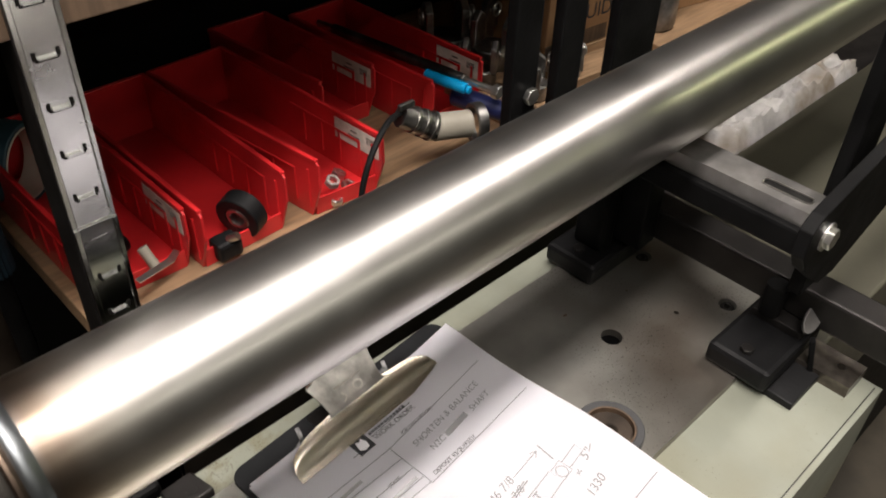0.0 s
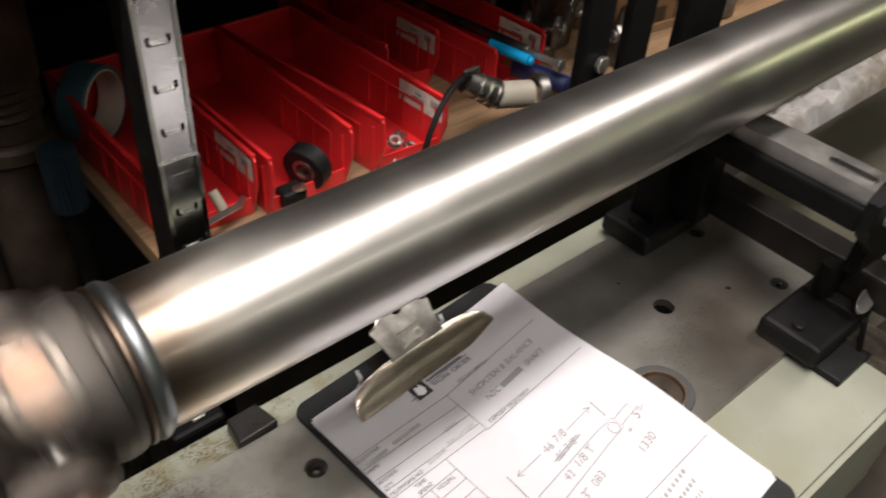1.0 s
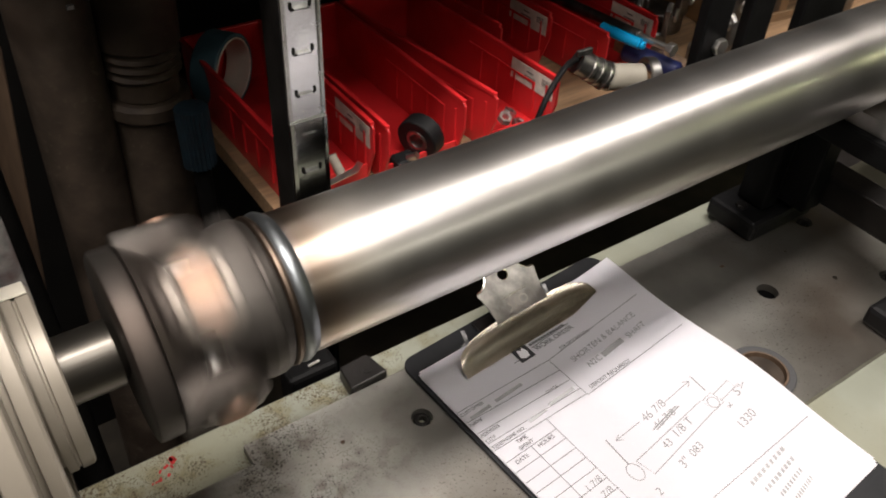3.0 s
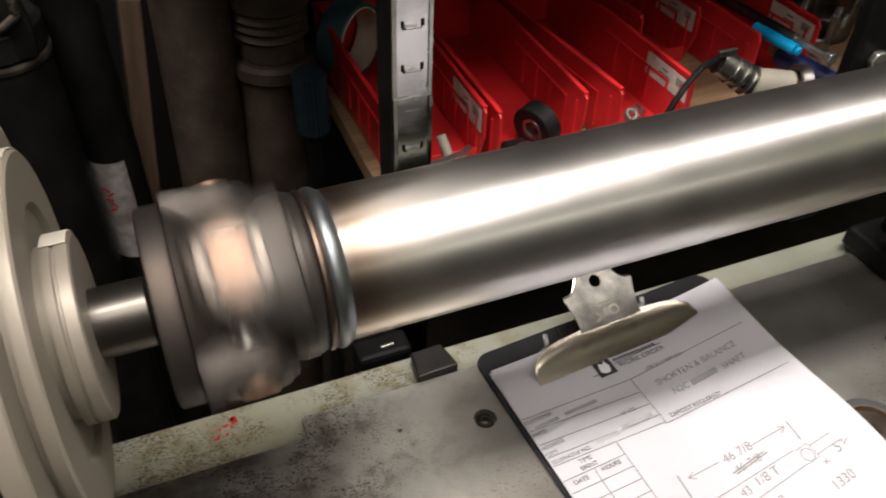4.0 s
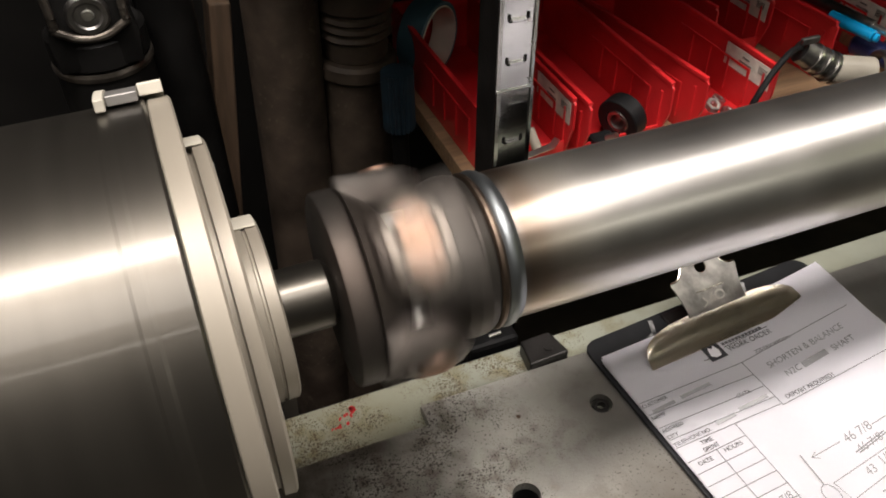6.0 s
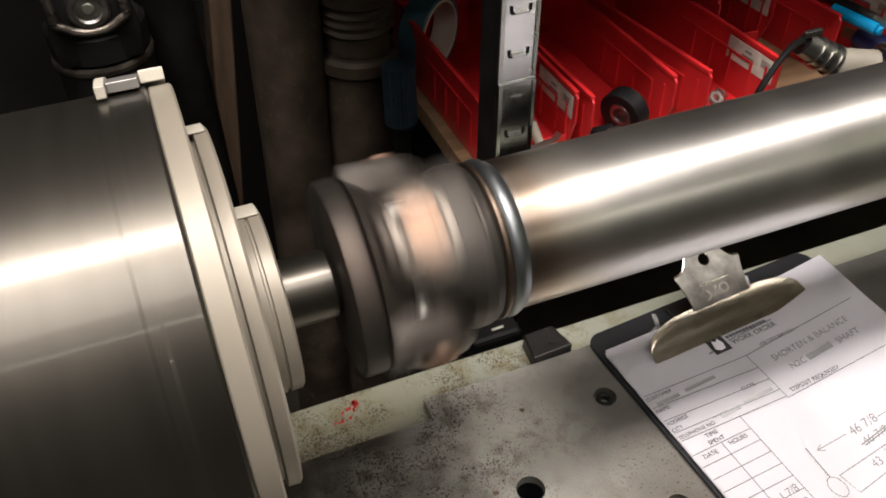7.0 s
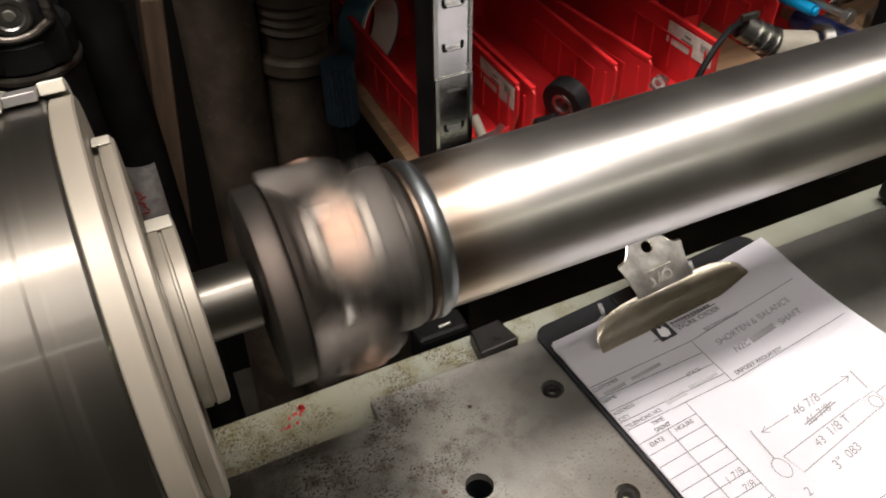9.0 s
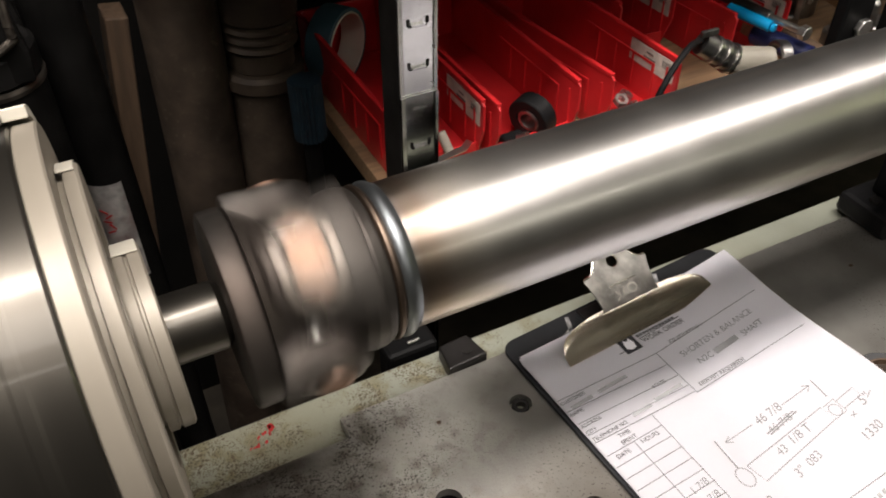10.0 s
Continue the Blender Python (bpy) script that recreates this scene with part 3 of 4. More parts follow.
def steady_rest():
    t = thing("steady_rest", "black steel safety frame straddling the shaft", "machine frame", (0, 0, 0))
    for y0, y1, ys in ((0.036, 0.094, 0.064), (-0.146, -0.088, -0.112)):
        f = part("foot", box(0.382, 0.478, y0, y1, 0.0, 0.022, 0.005), RUBBER, t, "black foot block")
        part("bolt", prism(hexagon(0.006), 0.004, pose(0.396, (y0 + y1) / 2, 0.0221), 0.0006), DARKBAR, f)
    part("stem", box(0.405, 0.4278, 0.048, 0.080, 0.0222, 0.1268, 0.004), BLACK, t)
    part("pad", box(0.440, 0.478, -0.142, -0.094, 0.0222, 0.0300, 0.001), DARKBAR, t)
    part("post", rod((0.4455, -0.108, 0.0302), (0.4455, -0.108, 0.0620), 0.0095, 20), BLACK, t, smooth=True)
    part("under_block", box(0.392, 0.452, -0.168, -0.1204, -0.0078, -0.0003, 0.001), RUBBER, t, "black block under the foot")
    part("drop_lever", prism([(-0.006, -0.034), (0.004, -0.036), (0.009, 0.0), (-0.003, 0.004)], 0.005, pose(0.440, -0.150, 0.026, 78, 0, 24), 0.001), BLACK, t, "black drop lever")
    part("crossbar", box(0.4555, 0.4875, -0.23, 0.075, 0.0302, 0.0632, 0.003), DARKBAR, t, "scuffed dark square bar")
    part("carrier", box(0.400, 0.440, -0.124, 0.075, 0.127, 0.150, 0.003), BLACK, t)
    part("riser", box(0.428, 0.4545, 0.020, 0.074, 0.030, 0.1268, 0.002), BLACK, t)
    bm = bmesh.new()
    outer = [(0.4065, -0.130), (0.4385, -0.130), (0.4385, 0.085), (0.4065, 0.085)]
    inner = [(0.0048 * math.cos(a) + 0.422, (0.0155 if math.sin(a) > 0 else -0.0155) + 0.0048 * math.sin(a) - 0.097) for a in [(k + 0.5) * math.pi / 8 for k in range(16)]]
    edges = []
    for loop in (outer, inner):
        vs = [bm.verts.new((*p, 0.164)) for p in loop]
        edges += [bm.edges.new((vs[k], vs[(k + 1) % len(vs)])) for k in range(len(vs))]
    bmesh.ops.triangle_fill(bm, use_beauty=True, edges=edges)
    bmesh.ops.recalc_face_normals(bm, faces=bm.faces[:])
    up = sum(f.normal.z for f in bm.faces)
    bmesh.ops.solidify(bm, geom=bm.faces[:], thickness=0.0138 if up > 0 else -0.0138)
    part("slot_plate", bm, BARSTEEL, t, "bare steel plate with a slot")
    bm = pipe([(*p, 0.1645) for p in inner + inner[:1]], 0.0007, 6)
    part("slot_rim", bm, BOLT, t, "bright worn slot rim", True)
    part("arm", prism([(0.338, 0.196), (0.350, 0.205), (0.362, 0.207), (0.80, 0.285), (0.80, 0.245), (0.4914, 0.1444), (0.418, 0.1200), (0.392, 0.1220), (0.350, 0.158), (0.338, 0.175)], 0.010, Matrix.Translation((0, -0.140, 0)) @ Matrix.Rotation(radians(90), 4, "X"), 0.001), BLACK, t)
    part("spacer", box(0.3990, 0.4350, -0.1398, -0.1242, 0.1270, 0.1480, 0.001), BLACK, t)
    part("bolt", prism(hexagon(0.0085), 0.006, Matrix.Translation((0.367, -0.1502, 0.180)) @ Matrix.Rotation(radians(90), 4, "X"), 0.001), BOLT, t, "bright zinc bolt")
    part("washer", prism([(0.011 * math.cos(a * 0.3927), 0.011 * math.sin(a * 0.3927)) for a in range(16)], 0.0015, Matrix.Translation((0.367, -0.1501, 0.180)) @ Matrix.Rotation(radians(90), 4, "X")), BOLT, t)
    part("upright", box(0.440, 0.486, -0.128, -0.116, 0.0634, 0.62, 0.002), BLACK, t)
    for x0, x1, y in ((0.336, 0.368, 0.115), (0.400, 0.432, 0.118), (0.486, 0.555, 0.121)):
        part("upright", box(x0, x1, y, y + 0.012, 0.02, 0.60, 0.002), BLACK, t)
    part("bolt", prism(hexagon(0.008), 0.006, Matrix.Translation((0.3575, 0.1148, 0.183)) @ Matrix.Rotation(radians(90), 4, "X"), 0.001), BOLT, t, "bright zinc bolt")
    part("back_bar", box(0.32, 0.90, 0.1272, 0.137, 0.03, 0.07, 0.002), BLACK, t)
    bm = prism([(0.0165 * math.cos(a * 0.3927), 0.0075 * math.sin(a * 0.3927)) for a in range(16)], 0.003, pose(0.452, -0.141, 0.0400, 38, -18, 8), 0.0006)
    part("bent_tab", bm, BARSTEEL, t, "bent bright steel tab")
    k = thing("steel_bar_stub", "grey steel bar stub with a drilled hole on the ledge", "steel bar", (0.4575, -0.169, -0.008))
    part("bar", drilled(-0.0175, 0.0175, -0.024, 0.024, 0, 0.012, [(0.002, -0.008, 0.004)]), WORNSTEEL, k)


# ---- clipboard ----
def clipboard():
    t = thing("clipboard", "black clipboard with a shiny metal clip lying on the steel plate", "clipboard", (0.0125, 0.0850, 0.0003), (0, 0, 4.8))
    w, h, r = 0.226, 0.312, 0.012
    ol = []
    for cx, cy, a0 in ((r, -h + r, 180), (w - r, -h + r, 270), (w - r, -r, 0), (r, -r, 90)):
        ol += [(cx + r * math.cos(radians(a0 + k * 15)), cy + r * math.sin(radians(a0 + k * 15))) for k in range(7)]
    part("board", prism(ol, 0.003, bevel=0.0006), BOARD, t)
    part("clip_base", box(0.074, 0.140, -0.046, -0.004, 0.0031, 0.0055, 0.0008), DARKBAR, t)
    # the sprung jaw: a flared lip, a fold, and a plate whose back edge is an arch
    bm = bmesh.new()
    rows = []
    mid, half = 0.1075, 0.0765
    for k in range(41):
        u = -1 + k / 20
        deep = 0.0155 * max(0.0, 1 - abs(u) ** 4) ** 0.5 + 0.0012
        row = [(-0.0500, 0.0074), (-0.0499, 0.0081), (-0.0480, 0.0092), (-0.0460, 0.0104), (-0.0446, 0.0113), (-0.0436, 0.0121)]
        row += [(-0.0436 + deep * f, 0.0121 + deep * (0.68 * f + 0.10 * math.sin(math.pi * f))) for f in (0.2, 0.4, 0.6, 0.8, 1.0)]
        rows.append([bm.verts.new((mid + half * u, y, z)) for y, z in row])
    for p, q in zip(rows, rows[1:]):
        for k in range(len(p) - 1):
            bm.faces.new((p[k], q[k], q[k + 1], p[k + 1]))
    bmesh.ops.solidify(bm, geom=bm.faces[:], thickness=0.0009)
    part("jaw", bm, CHROME, t, "shiny nickel-plated jaw", True)
    # the lever plate above it, scalloped, with a hanging hole
    bm = bmesh.new()

    def scoop(x0, y0, x1, y1, deep):
        return [(x0 + (x1 - x0) * k / 8, y0 + (y1 - y0) * k / 8 - deep * math.sin(math.pi * k / 8)) for k in range(9)]

    up = [(-0.0290, -0.0015), (-0.0275, 0.002), (-0.0285, 0.012), (-0.0305, 0.0225), (-0.0320, 0.0262), (-0.0312, 0.0280)] + scoop(-0.0298, 0.0285, -0.0150, 0.0420, 0.0042) + scoop(-0.0138, 0.0428, -0.0012, 0.0432, 0.0022)
    ol = up + [(-x, y) for x, y in up[::-1]]
    hole = [(0.0055 * math.cos(radians(a)), 0.0335 + 0.0052 * math.sin(radians(a))) for a in range(0, 360, 24)]
    lo = [bm.verts.new((x, y, 0)) for x, y in ol]
    hh = [bm.verts.new((x, y, 0)) for x, y in hole]
    edges = [bm.edges.new((r[k], r[(k + 1) % len(r)])) for r in (lo, hh) for k in range(len(r))]
    bmesh.ops.triangle_fill(bm, use_beauty=True, edges=edges)
    bmesh.ops.solidify(bm, geom=bm.faces[:], thickness=0.0010)
    seat = Matrix.Translation((mid, -0.0280, 0.0226)) @ Matrix.Rotation(radians(35), 4, "X")
    bm.transform(seat)
    lever = part("lever", bm, CLIPDULL, t, "scalloped clip lever with a hanging hole")
    rim = pipe([(x, y, 0.0004) for x, y in up[5:] + [(-x, y) for x, y in up[5:][::-1]]], 0.0009, 8)
    rim.transform(seat)
    part("rolled_edge", rim, CHROME, lever, "bright rolled edge", True)
    rim = pipe([(x, y, 0.0004) for x, y in hole + hole[:1]], 0.0006, 6)
    rim.transform(seat)
    part("hole_rim", rim, CHROME, lever, smooth=True)
    # a row of stamped dots and a worn white paint mark
    for k in range(13):
        bm = rod((-0.0125 + 0.0021 * k, 0.0150, 0.0002), (-0.0125 + 0.0021 * k, 0.0150, 0.0012), 0.0006, 8)
        bm.transform(seat)
        part("stamped_dot", bm, CHROME, lever)
    smear = [[(0.006 + 0.0042 * math.cos(a * 0.5), 0.0075 + 0.0036 * math.sin(a * 0.5)) for a in range(14)], [(-0.004, 0.004), (-0.001, 0.011), (0.000, 0.004)], [(-0.012, 0.002), (-0.007, 0.005), (-0.010, 0.010)]]
    g = part("paint_mark", bmesh.new(), TAPEWHITE, lever, "worn white paint mark")
    g.matrix_basis = seat
    strokes("paint_stroke", smear, 0.0013, TAPEWHITE, g, 0.0011)
    for x in (0.084, 0.131):
        part("spring_ear", box(x - 0.001, x + 0.001, -0.034, -0.024, 0.0056, 0.0150, 0.0004), CLIPDULL, t)
    part("spring", rod((0.086, -0.024, 0.0125), (0.129, -0.024, 0.0125), 0.0048, 20), DARKBAR, t, smooth=True)
    g = part("paint_mark", bmesh.new(), WORNPAINT, t, "worn white paint mark")
    strokes("paint_stroke", [[(0.058, -0.018), (0.064, -0.004)], [(0.050, -0.020), (0.060, -0.016)], [(0.153, -0.016), (0.160, -0.003)], [(0.146, -0.012), (0.156, -0.010)]], 0.0036, WORNPAINT, g, 0.0033)

    s = thing("paper_sheets", "stack of white work order sheets with pencil notes, clipped", "paper", (0.021, 0.0625, 0.0036), (0, 0, 4.4))
    def rise(x, y):
        u, v = x / 0.2155, -y / 0.268
        side = max(0.0, (u - 0.5) / 0.5) ** 1.7
        return 0.0007 * math.sin(9 * u + 2) * v + 0.0125 * side * (0.52 + 0.38 * math.exp(-(v / 0.16) ** 2) + 0.5 * math.exp(-((v - 0.6) / 0.22) ** 2))

    for k in range(3):
        dx, dy = ((-0.0030, -0.001), (-0.001, 0.0035), (-0.0036, 0.0006))[k]
        bm = bmesh.new()
        n, mrow = 40, 44
        grid = []
        for i in range(n + 1):
            row = []
            for j in range(mrow + 1):
                x, y = 0.2155 * i / n, -0.268 * j / mrow
                u = i / n
                z = 0.0012 * k + rise(x, y)
                row.append(bm.verts.new((x + dx, y + dy, z + 0.0006)))
            grid.append(row)
        for i in range(n):
            for j in range(mrow):
                bm.faces.new((grid[i][j], grid[i][j + 1], grid[i + 1][j + 1], grid[i + 1][j]))
        bmesh.ops.solidify(bm, geom=bm.faces[:], thickness=-0.0003)
        sheet = part("sheet", bm, PAPER, s, smooth=True)
    # print and notes
    g = part("printed_form", bmesh.new(), LINE, s)
    g.matrix_basis = pose(0, 0, 0.0031)
    lines = [[(-0.003, -0.0475), (0.0905, -0.0500)], [(0.0905, -0.0500), (0.2020, -0.0440)], [(0.0905, -0.0500), (0.0905, -0.0945)], [(0.0905, -0.0945), (0.2060, -0.0920)],
             [(-0.003, -0.0590), (0.0900, -0.0630)], [(-0.003, -0.0715), (0.0900, -0.0750)], [(-0.003, -0.0830), (0.0900, -0.0860)], [(-0.003, -0.0905), (0.0900, -0.0930)],
             [(0.0480, -0.0920), (0.0450, -0.2400)], [(0.0215, -0.1030), (0.0190, -0.2400)], [(0.0950, -0.2125), (0.2060, -0.2135)]]
    lines += [[(-0.003, -0.1035 - 0.0105 * k), (0.0475, -0.1030 - 0.0105 * k)] for k in range(14)]
    strokes("form_line", lines, 0.0005, LINE, g)
    for text, x, y, size in (("WORK ORDER", 0.0900, -0.0368, 0.0064), ("JOB DESCRIPTION", 0.1070, -0.0478, 0.0042), ("CUSTOMER", -0.0030, -0.0525, 0.0043), ("NAME", -0.0030, -0.0640, 0.0043),
                             ("ADDRESS", -0.0030, -0.0762, 0.0043), ("STATE", 0.0655, -0.0752, 0.0043), ("CITY", -0.0030, -0.0822, 0.0043), ("TELEPHONE NO.", -0.0030, -0.0893, 0.0043),
                             ("DEPOSIT REQUIRED?", 0.0970, -0.0917, 0.0050), ("TIME", 0.0150, -0.0962, 0.0048), ("SPENT", 0.0130, -0.1018, 0.0048), ("DATE", 0.0025, -0.1092, 0.0048), ("HOURS", 0.0258, -0.1080, 0.0048)):
        writing("printed_word", text, x, y, size, INK, g)
    part("letterhead_mark", prism([(0.0715, -0.0395), (0.0865, -0.0395), (0.0865, -0.0235), (0.0715, -0.0235)], 0.0003, pose(0, 0, 0.0003)), INK, g)
    part("letterhead_blot", prism([(0.0740, -0.0350), (0.0775, -0.0375), (0.0820, -0.0370), (0.0835, -0.0320), (0.0815, -0.0265), (0.0790, -0.0290), (0.0760, -0.0270), (0.0748, -0.0310)], 0.0003, pose(0, 0, 0.0005)), PAPER, g)
    strokes("letterhead_line", [[(0.0660, -0.0360), (0.0714, -0.0360)], [(0.0890, -0.0318), (0.1330, -0.0300)]], 0.0006, INK, g)
    for x0, x1 in ((0.0890, 0.0930), (0.0945, 0.0985), (0.1000, 0.1045), (0.1060, 0.1100), (0.1115, 0.1160), (0.1175, 0.1215), (0.1230, 0.1290)):
        part("letterhead_bar", prism([(x0, -0.0255), (x1, -0.0255), (x1 + 0.0015, -0.0210), (x0 + 0.0015, -0.0210)], 0.0003, pose(0, 0, 0.0003)), INK, g)
    for k in range(12):
        part("letterhead_bar", prism([(0.0892 + 0.0033 * k, -0.0298), (0.0916 + 0.0033 * k, -0.0298), (0.0916 + 0.0033 * k, -0.0274), (0.0892 + 0.0033 * k, -0.0274)], 0.0003, pose(0, 0, 0.0003)), LINE, g)
    # names and numbers of people stay plain bars
    for x0, x1, y in ((0.002, 0.022, -0.0590), (0.028, 0.056, -0.0575), (0.036, 0.054, -0.0875), (0.059, 0.086, -0.0850)):
        part("note_bar", prism([(x0, y), (x1, y + 0.0008), (x1, y + 0.0036), (x0, y + 0.0028)], 0.0002, pose(0, 0, 0.0004)), NOTE, g)
    for text, x, y, size, turn in (("SHORTEN & BALANCE", 0.1055, -0.0640, 0.0078, 3), ("N2C", 0.1120, -0.0760, 0.0078, 2), ("SHAFT", 0.1600, -0.0740, 0.0078, 3), ("46 7/8", 0.1065, -0.1400, 0.0100, 3), ("46 7/8", 0.1085, -0.1500, 0.0090, 3),
                                   ("43", 0.1000, -0.1660, 0.0090, 4), ("1/8 T", 0.1140, -0.1640, 0.0100, 4), ("3\"", 0.0975, -0.1850, 0.0100, 8), ("083", 0.1110, -0.1830, 0.0092, 8), ("5\"", 0.1790, -0.1690, 0.0110, 0), ("1330", 0.1580, -0.1900, 0.0100, 6), ("1 7/8", 0.0270, -0.1570, 0.0080, 6), ("7/8", 0.0330, -0.1670, 0.0080, 4), ("2", 0.0660, -0.1890, 0.0090, 3)):
        writing("pencil_note", text, x, y, size, PENCIL, g, shear=0.15, turn=turn)
    part("note_bar", prism([(0.1300, -0.0755), (0.1550, -0.0738), (0.1550, -0.0688), (0.1300, -0.0705)], 0.0002, pose(0, 0, 0.0004)), NOTE, g)
    oval = [(0.0670 + 0.0058 * math.cos(k * 0.5236), -0.1648 + 0.0078 * math.sin(k * 0.5236)) for k in range(13)]
    small = [(0.1608 + 0.0045 * math.cos(k * 0.5236), -0.1603 + 0.0050 * math.sin(k * 0.5236)) for k in range(13)]
    strokes("pencil_line", [[(0.0759, -0.1376), (0.1030, -0.1366)], [(0.1330, -0.1362), (0.1625, -0.1350)], [(0.0759, -0.1376), (0.0815, -0.1350)], [(0.0759, -0.1376), (0.0810, -0.1405)],
                            [(0.1625, -0.1350), (0.1575, -0.1325)], [(0.1625, -0.1350), (0.1575, -0.1385)], [(0.0745, -0.1590), (0.1540, -0.1530), (0.1560, -0.1655), (0.0770, -0.1745), (0.0745, -0.1590)],
                            oval, small, [(0.1555, -0.1540), (0.1665, -0.1530), (0.1670, -0.1650), (0.1560, -0.1660)], [(0.1665, -0.1555), (0.1850, -0.1540), (0.1850, -0.1620), (0.1670, -0.1630)], [(0.1700, -0.1680), (0.1665, -0.1720)], [(0.1655, -0.1695), (0.1705, -0.1712)], [(0.193, -0.163), (0.187, -0.166)]], 0.0006, PENCIL, g)
    strokes("pencil_line", [[(0.0700, -0.1327), (0.0678, -0.1570)], [(0.1670, -0.1325), (0.1650, -0.1490)], [(0.1060, -0.1480), (0.1360, -0.1440)], [(0.1080, -0.1495), (0.1380, -0.1455)]], 0.0010, PENCIL, g)
    for x, y, w in ((0.124, -0.2240, 0.046), (0.128, -0.2335, 0.040), (0.134, -0.2425, 0.030), (0.140, -0.2510, 0.024)):
        for k in range(9):
            a, b = k / 9 + random.uniform(0, 0.03), k / 9 + 0.07
            part("note_bar", prism([(x + w * a, y + 0.004 * a), (x + w * b, y + 0.004 * b), (x + w * b + 0.0008, y + 0.004 * b + 0.0034), (x + w * a + 0.0008, y + 0.004 * a + 0.0034)], 0.0002, pose(0, 0, 0.0004)), NOTE, g)
    # the print follows the curl of the sheet
    for ob in g.children:
        to = g.matrix_basis @ ob.matrix_basis
        for v in ob.data.vertices:
            p = to @ v.co
            v.co.z += rise(p.x, p.y)
    k = thing("tape_roll", "grey tape roll with a brown core lying on the plate", "tape roll", (0.2550, -0.0830, 0.0002))
    part("tape", ring(0.0205, 0.0275, 0.0090), TAPEDARK, k, smooth=True)
    part("core", ring(0.0196, 0.0204, 0.0093), DARKWOOD, k, "brown card core", True)
    # dark ring stands in for the shaded plate inside the core
    part("core_lining", ring(0.0060, 0.0186, 0.0060), RUST, k, "dark brown ring for the shade inside the core", True)


# ---- shelving behind ----
SHELF = 0.015


def shelving():
    t = thing("storage_rack", "galvanised slotted rack with plywood shelves", "storage rack", (0, 0, 0))
    part("shelf", box(0.008, 1.9, 0.262, 0.80, SHELF - 0.022, SHELF, 0.001), WOOD, t, "plywood shelf board")
    # unseen upper boards; the lowest is placed to shade the bins and old shafts
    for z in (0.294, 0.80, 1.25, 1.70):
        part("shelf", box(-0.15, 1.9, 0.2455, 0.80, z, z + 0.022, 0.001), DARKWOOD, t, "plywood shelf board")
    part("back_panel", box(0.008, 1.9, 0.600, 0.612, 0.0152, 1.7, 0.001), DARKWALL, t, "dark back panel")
    for x in (0.0045, 1.88):
        p = part("post", bmesh.new(), GALV, t, "bright galvanised slotted post")
        p.matrix_basis = Matrix.Translation((x, 0, 0.13)) @ Matrix.Rotation(radians(0.6), 4, "Y") @ Matrix.Translation((-x, 0, -0.13))
        for z0, z1, dy in ((FLOOR, 0.146, -0.0022), (0.1265, 1.2, 0.0)):
            a, b = 0.242 + dy, 0.2438 + dy
            fold = [(0.0, a - 0.0010), (0.0030, a - 0.0016), (0.0040, a), (0.0290, a), (0.0300, a - 0.0012), (0.033, a - 0.0008), (0.033, a + 0.010), (0.0314, a + 0.010), (0.0314, b), (0.0018, b), (0.0018, 0.276), (0.0, 0.276)]
            bm = prism([(x + u, v) for u, v in fold], z1 - z0, pose(0, 0, z0))
            part("upright_angle", bm, GALV if dy == 0.0 else BRIGHTGALV, p)
        # thin dark sheet puts shade onto the post's left side
        part("side_flange", box(x - 0.0007, x - 0.0001, 0.2425, 0.2762, FLOOR, 1.2, 0.0), DARKBAR, p, "thin dark sheet shading the side flange")
        for k in range(-3, 14):
            z = 0.0643 + 0.0364 * k
            y = 0.2394 if z < 0.13 else 0.2416
            for sx in (0.0085, 0.0245):
                part("slot", box(x + sx - 0.0013, x + sx + 0.0013, y - 0.0002, y + 0.0003, z - 0.0042, z + 0.0012, 0.0), DARKWALL, p)
            part("slot", box(x + 0.0085, x + 0.0245, y - 0.0002, y + 0.0003, z - 0.0058, z - 0.0044, 0.0), DARKWALL, p)
            part("slot_lip", box(x + 0.0105, x + 0.0225, y - 0.0022, y + 0.0001, z - 0.0042, z - 0.0030, 0.0), GALV, p)


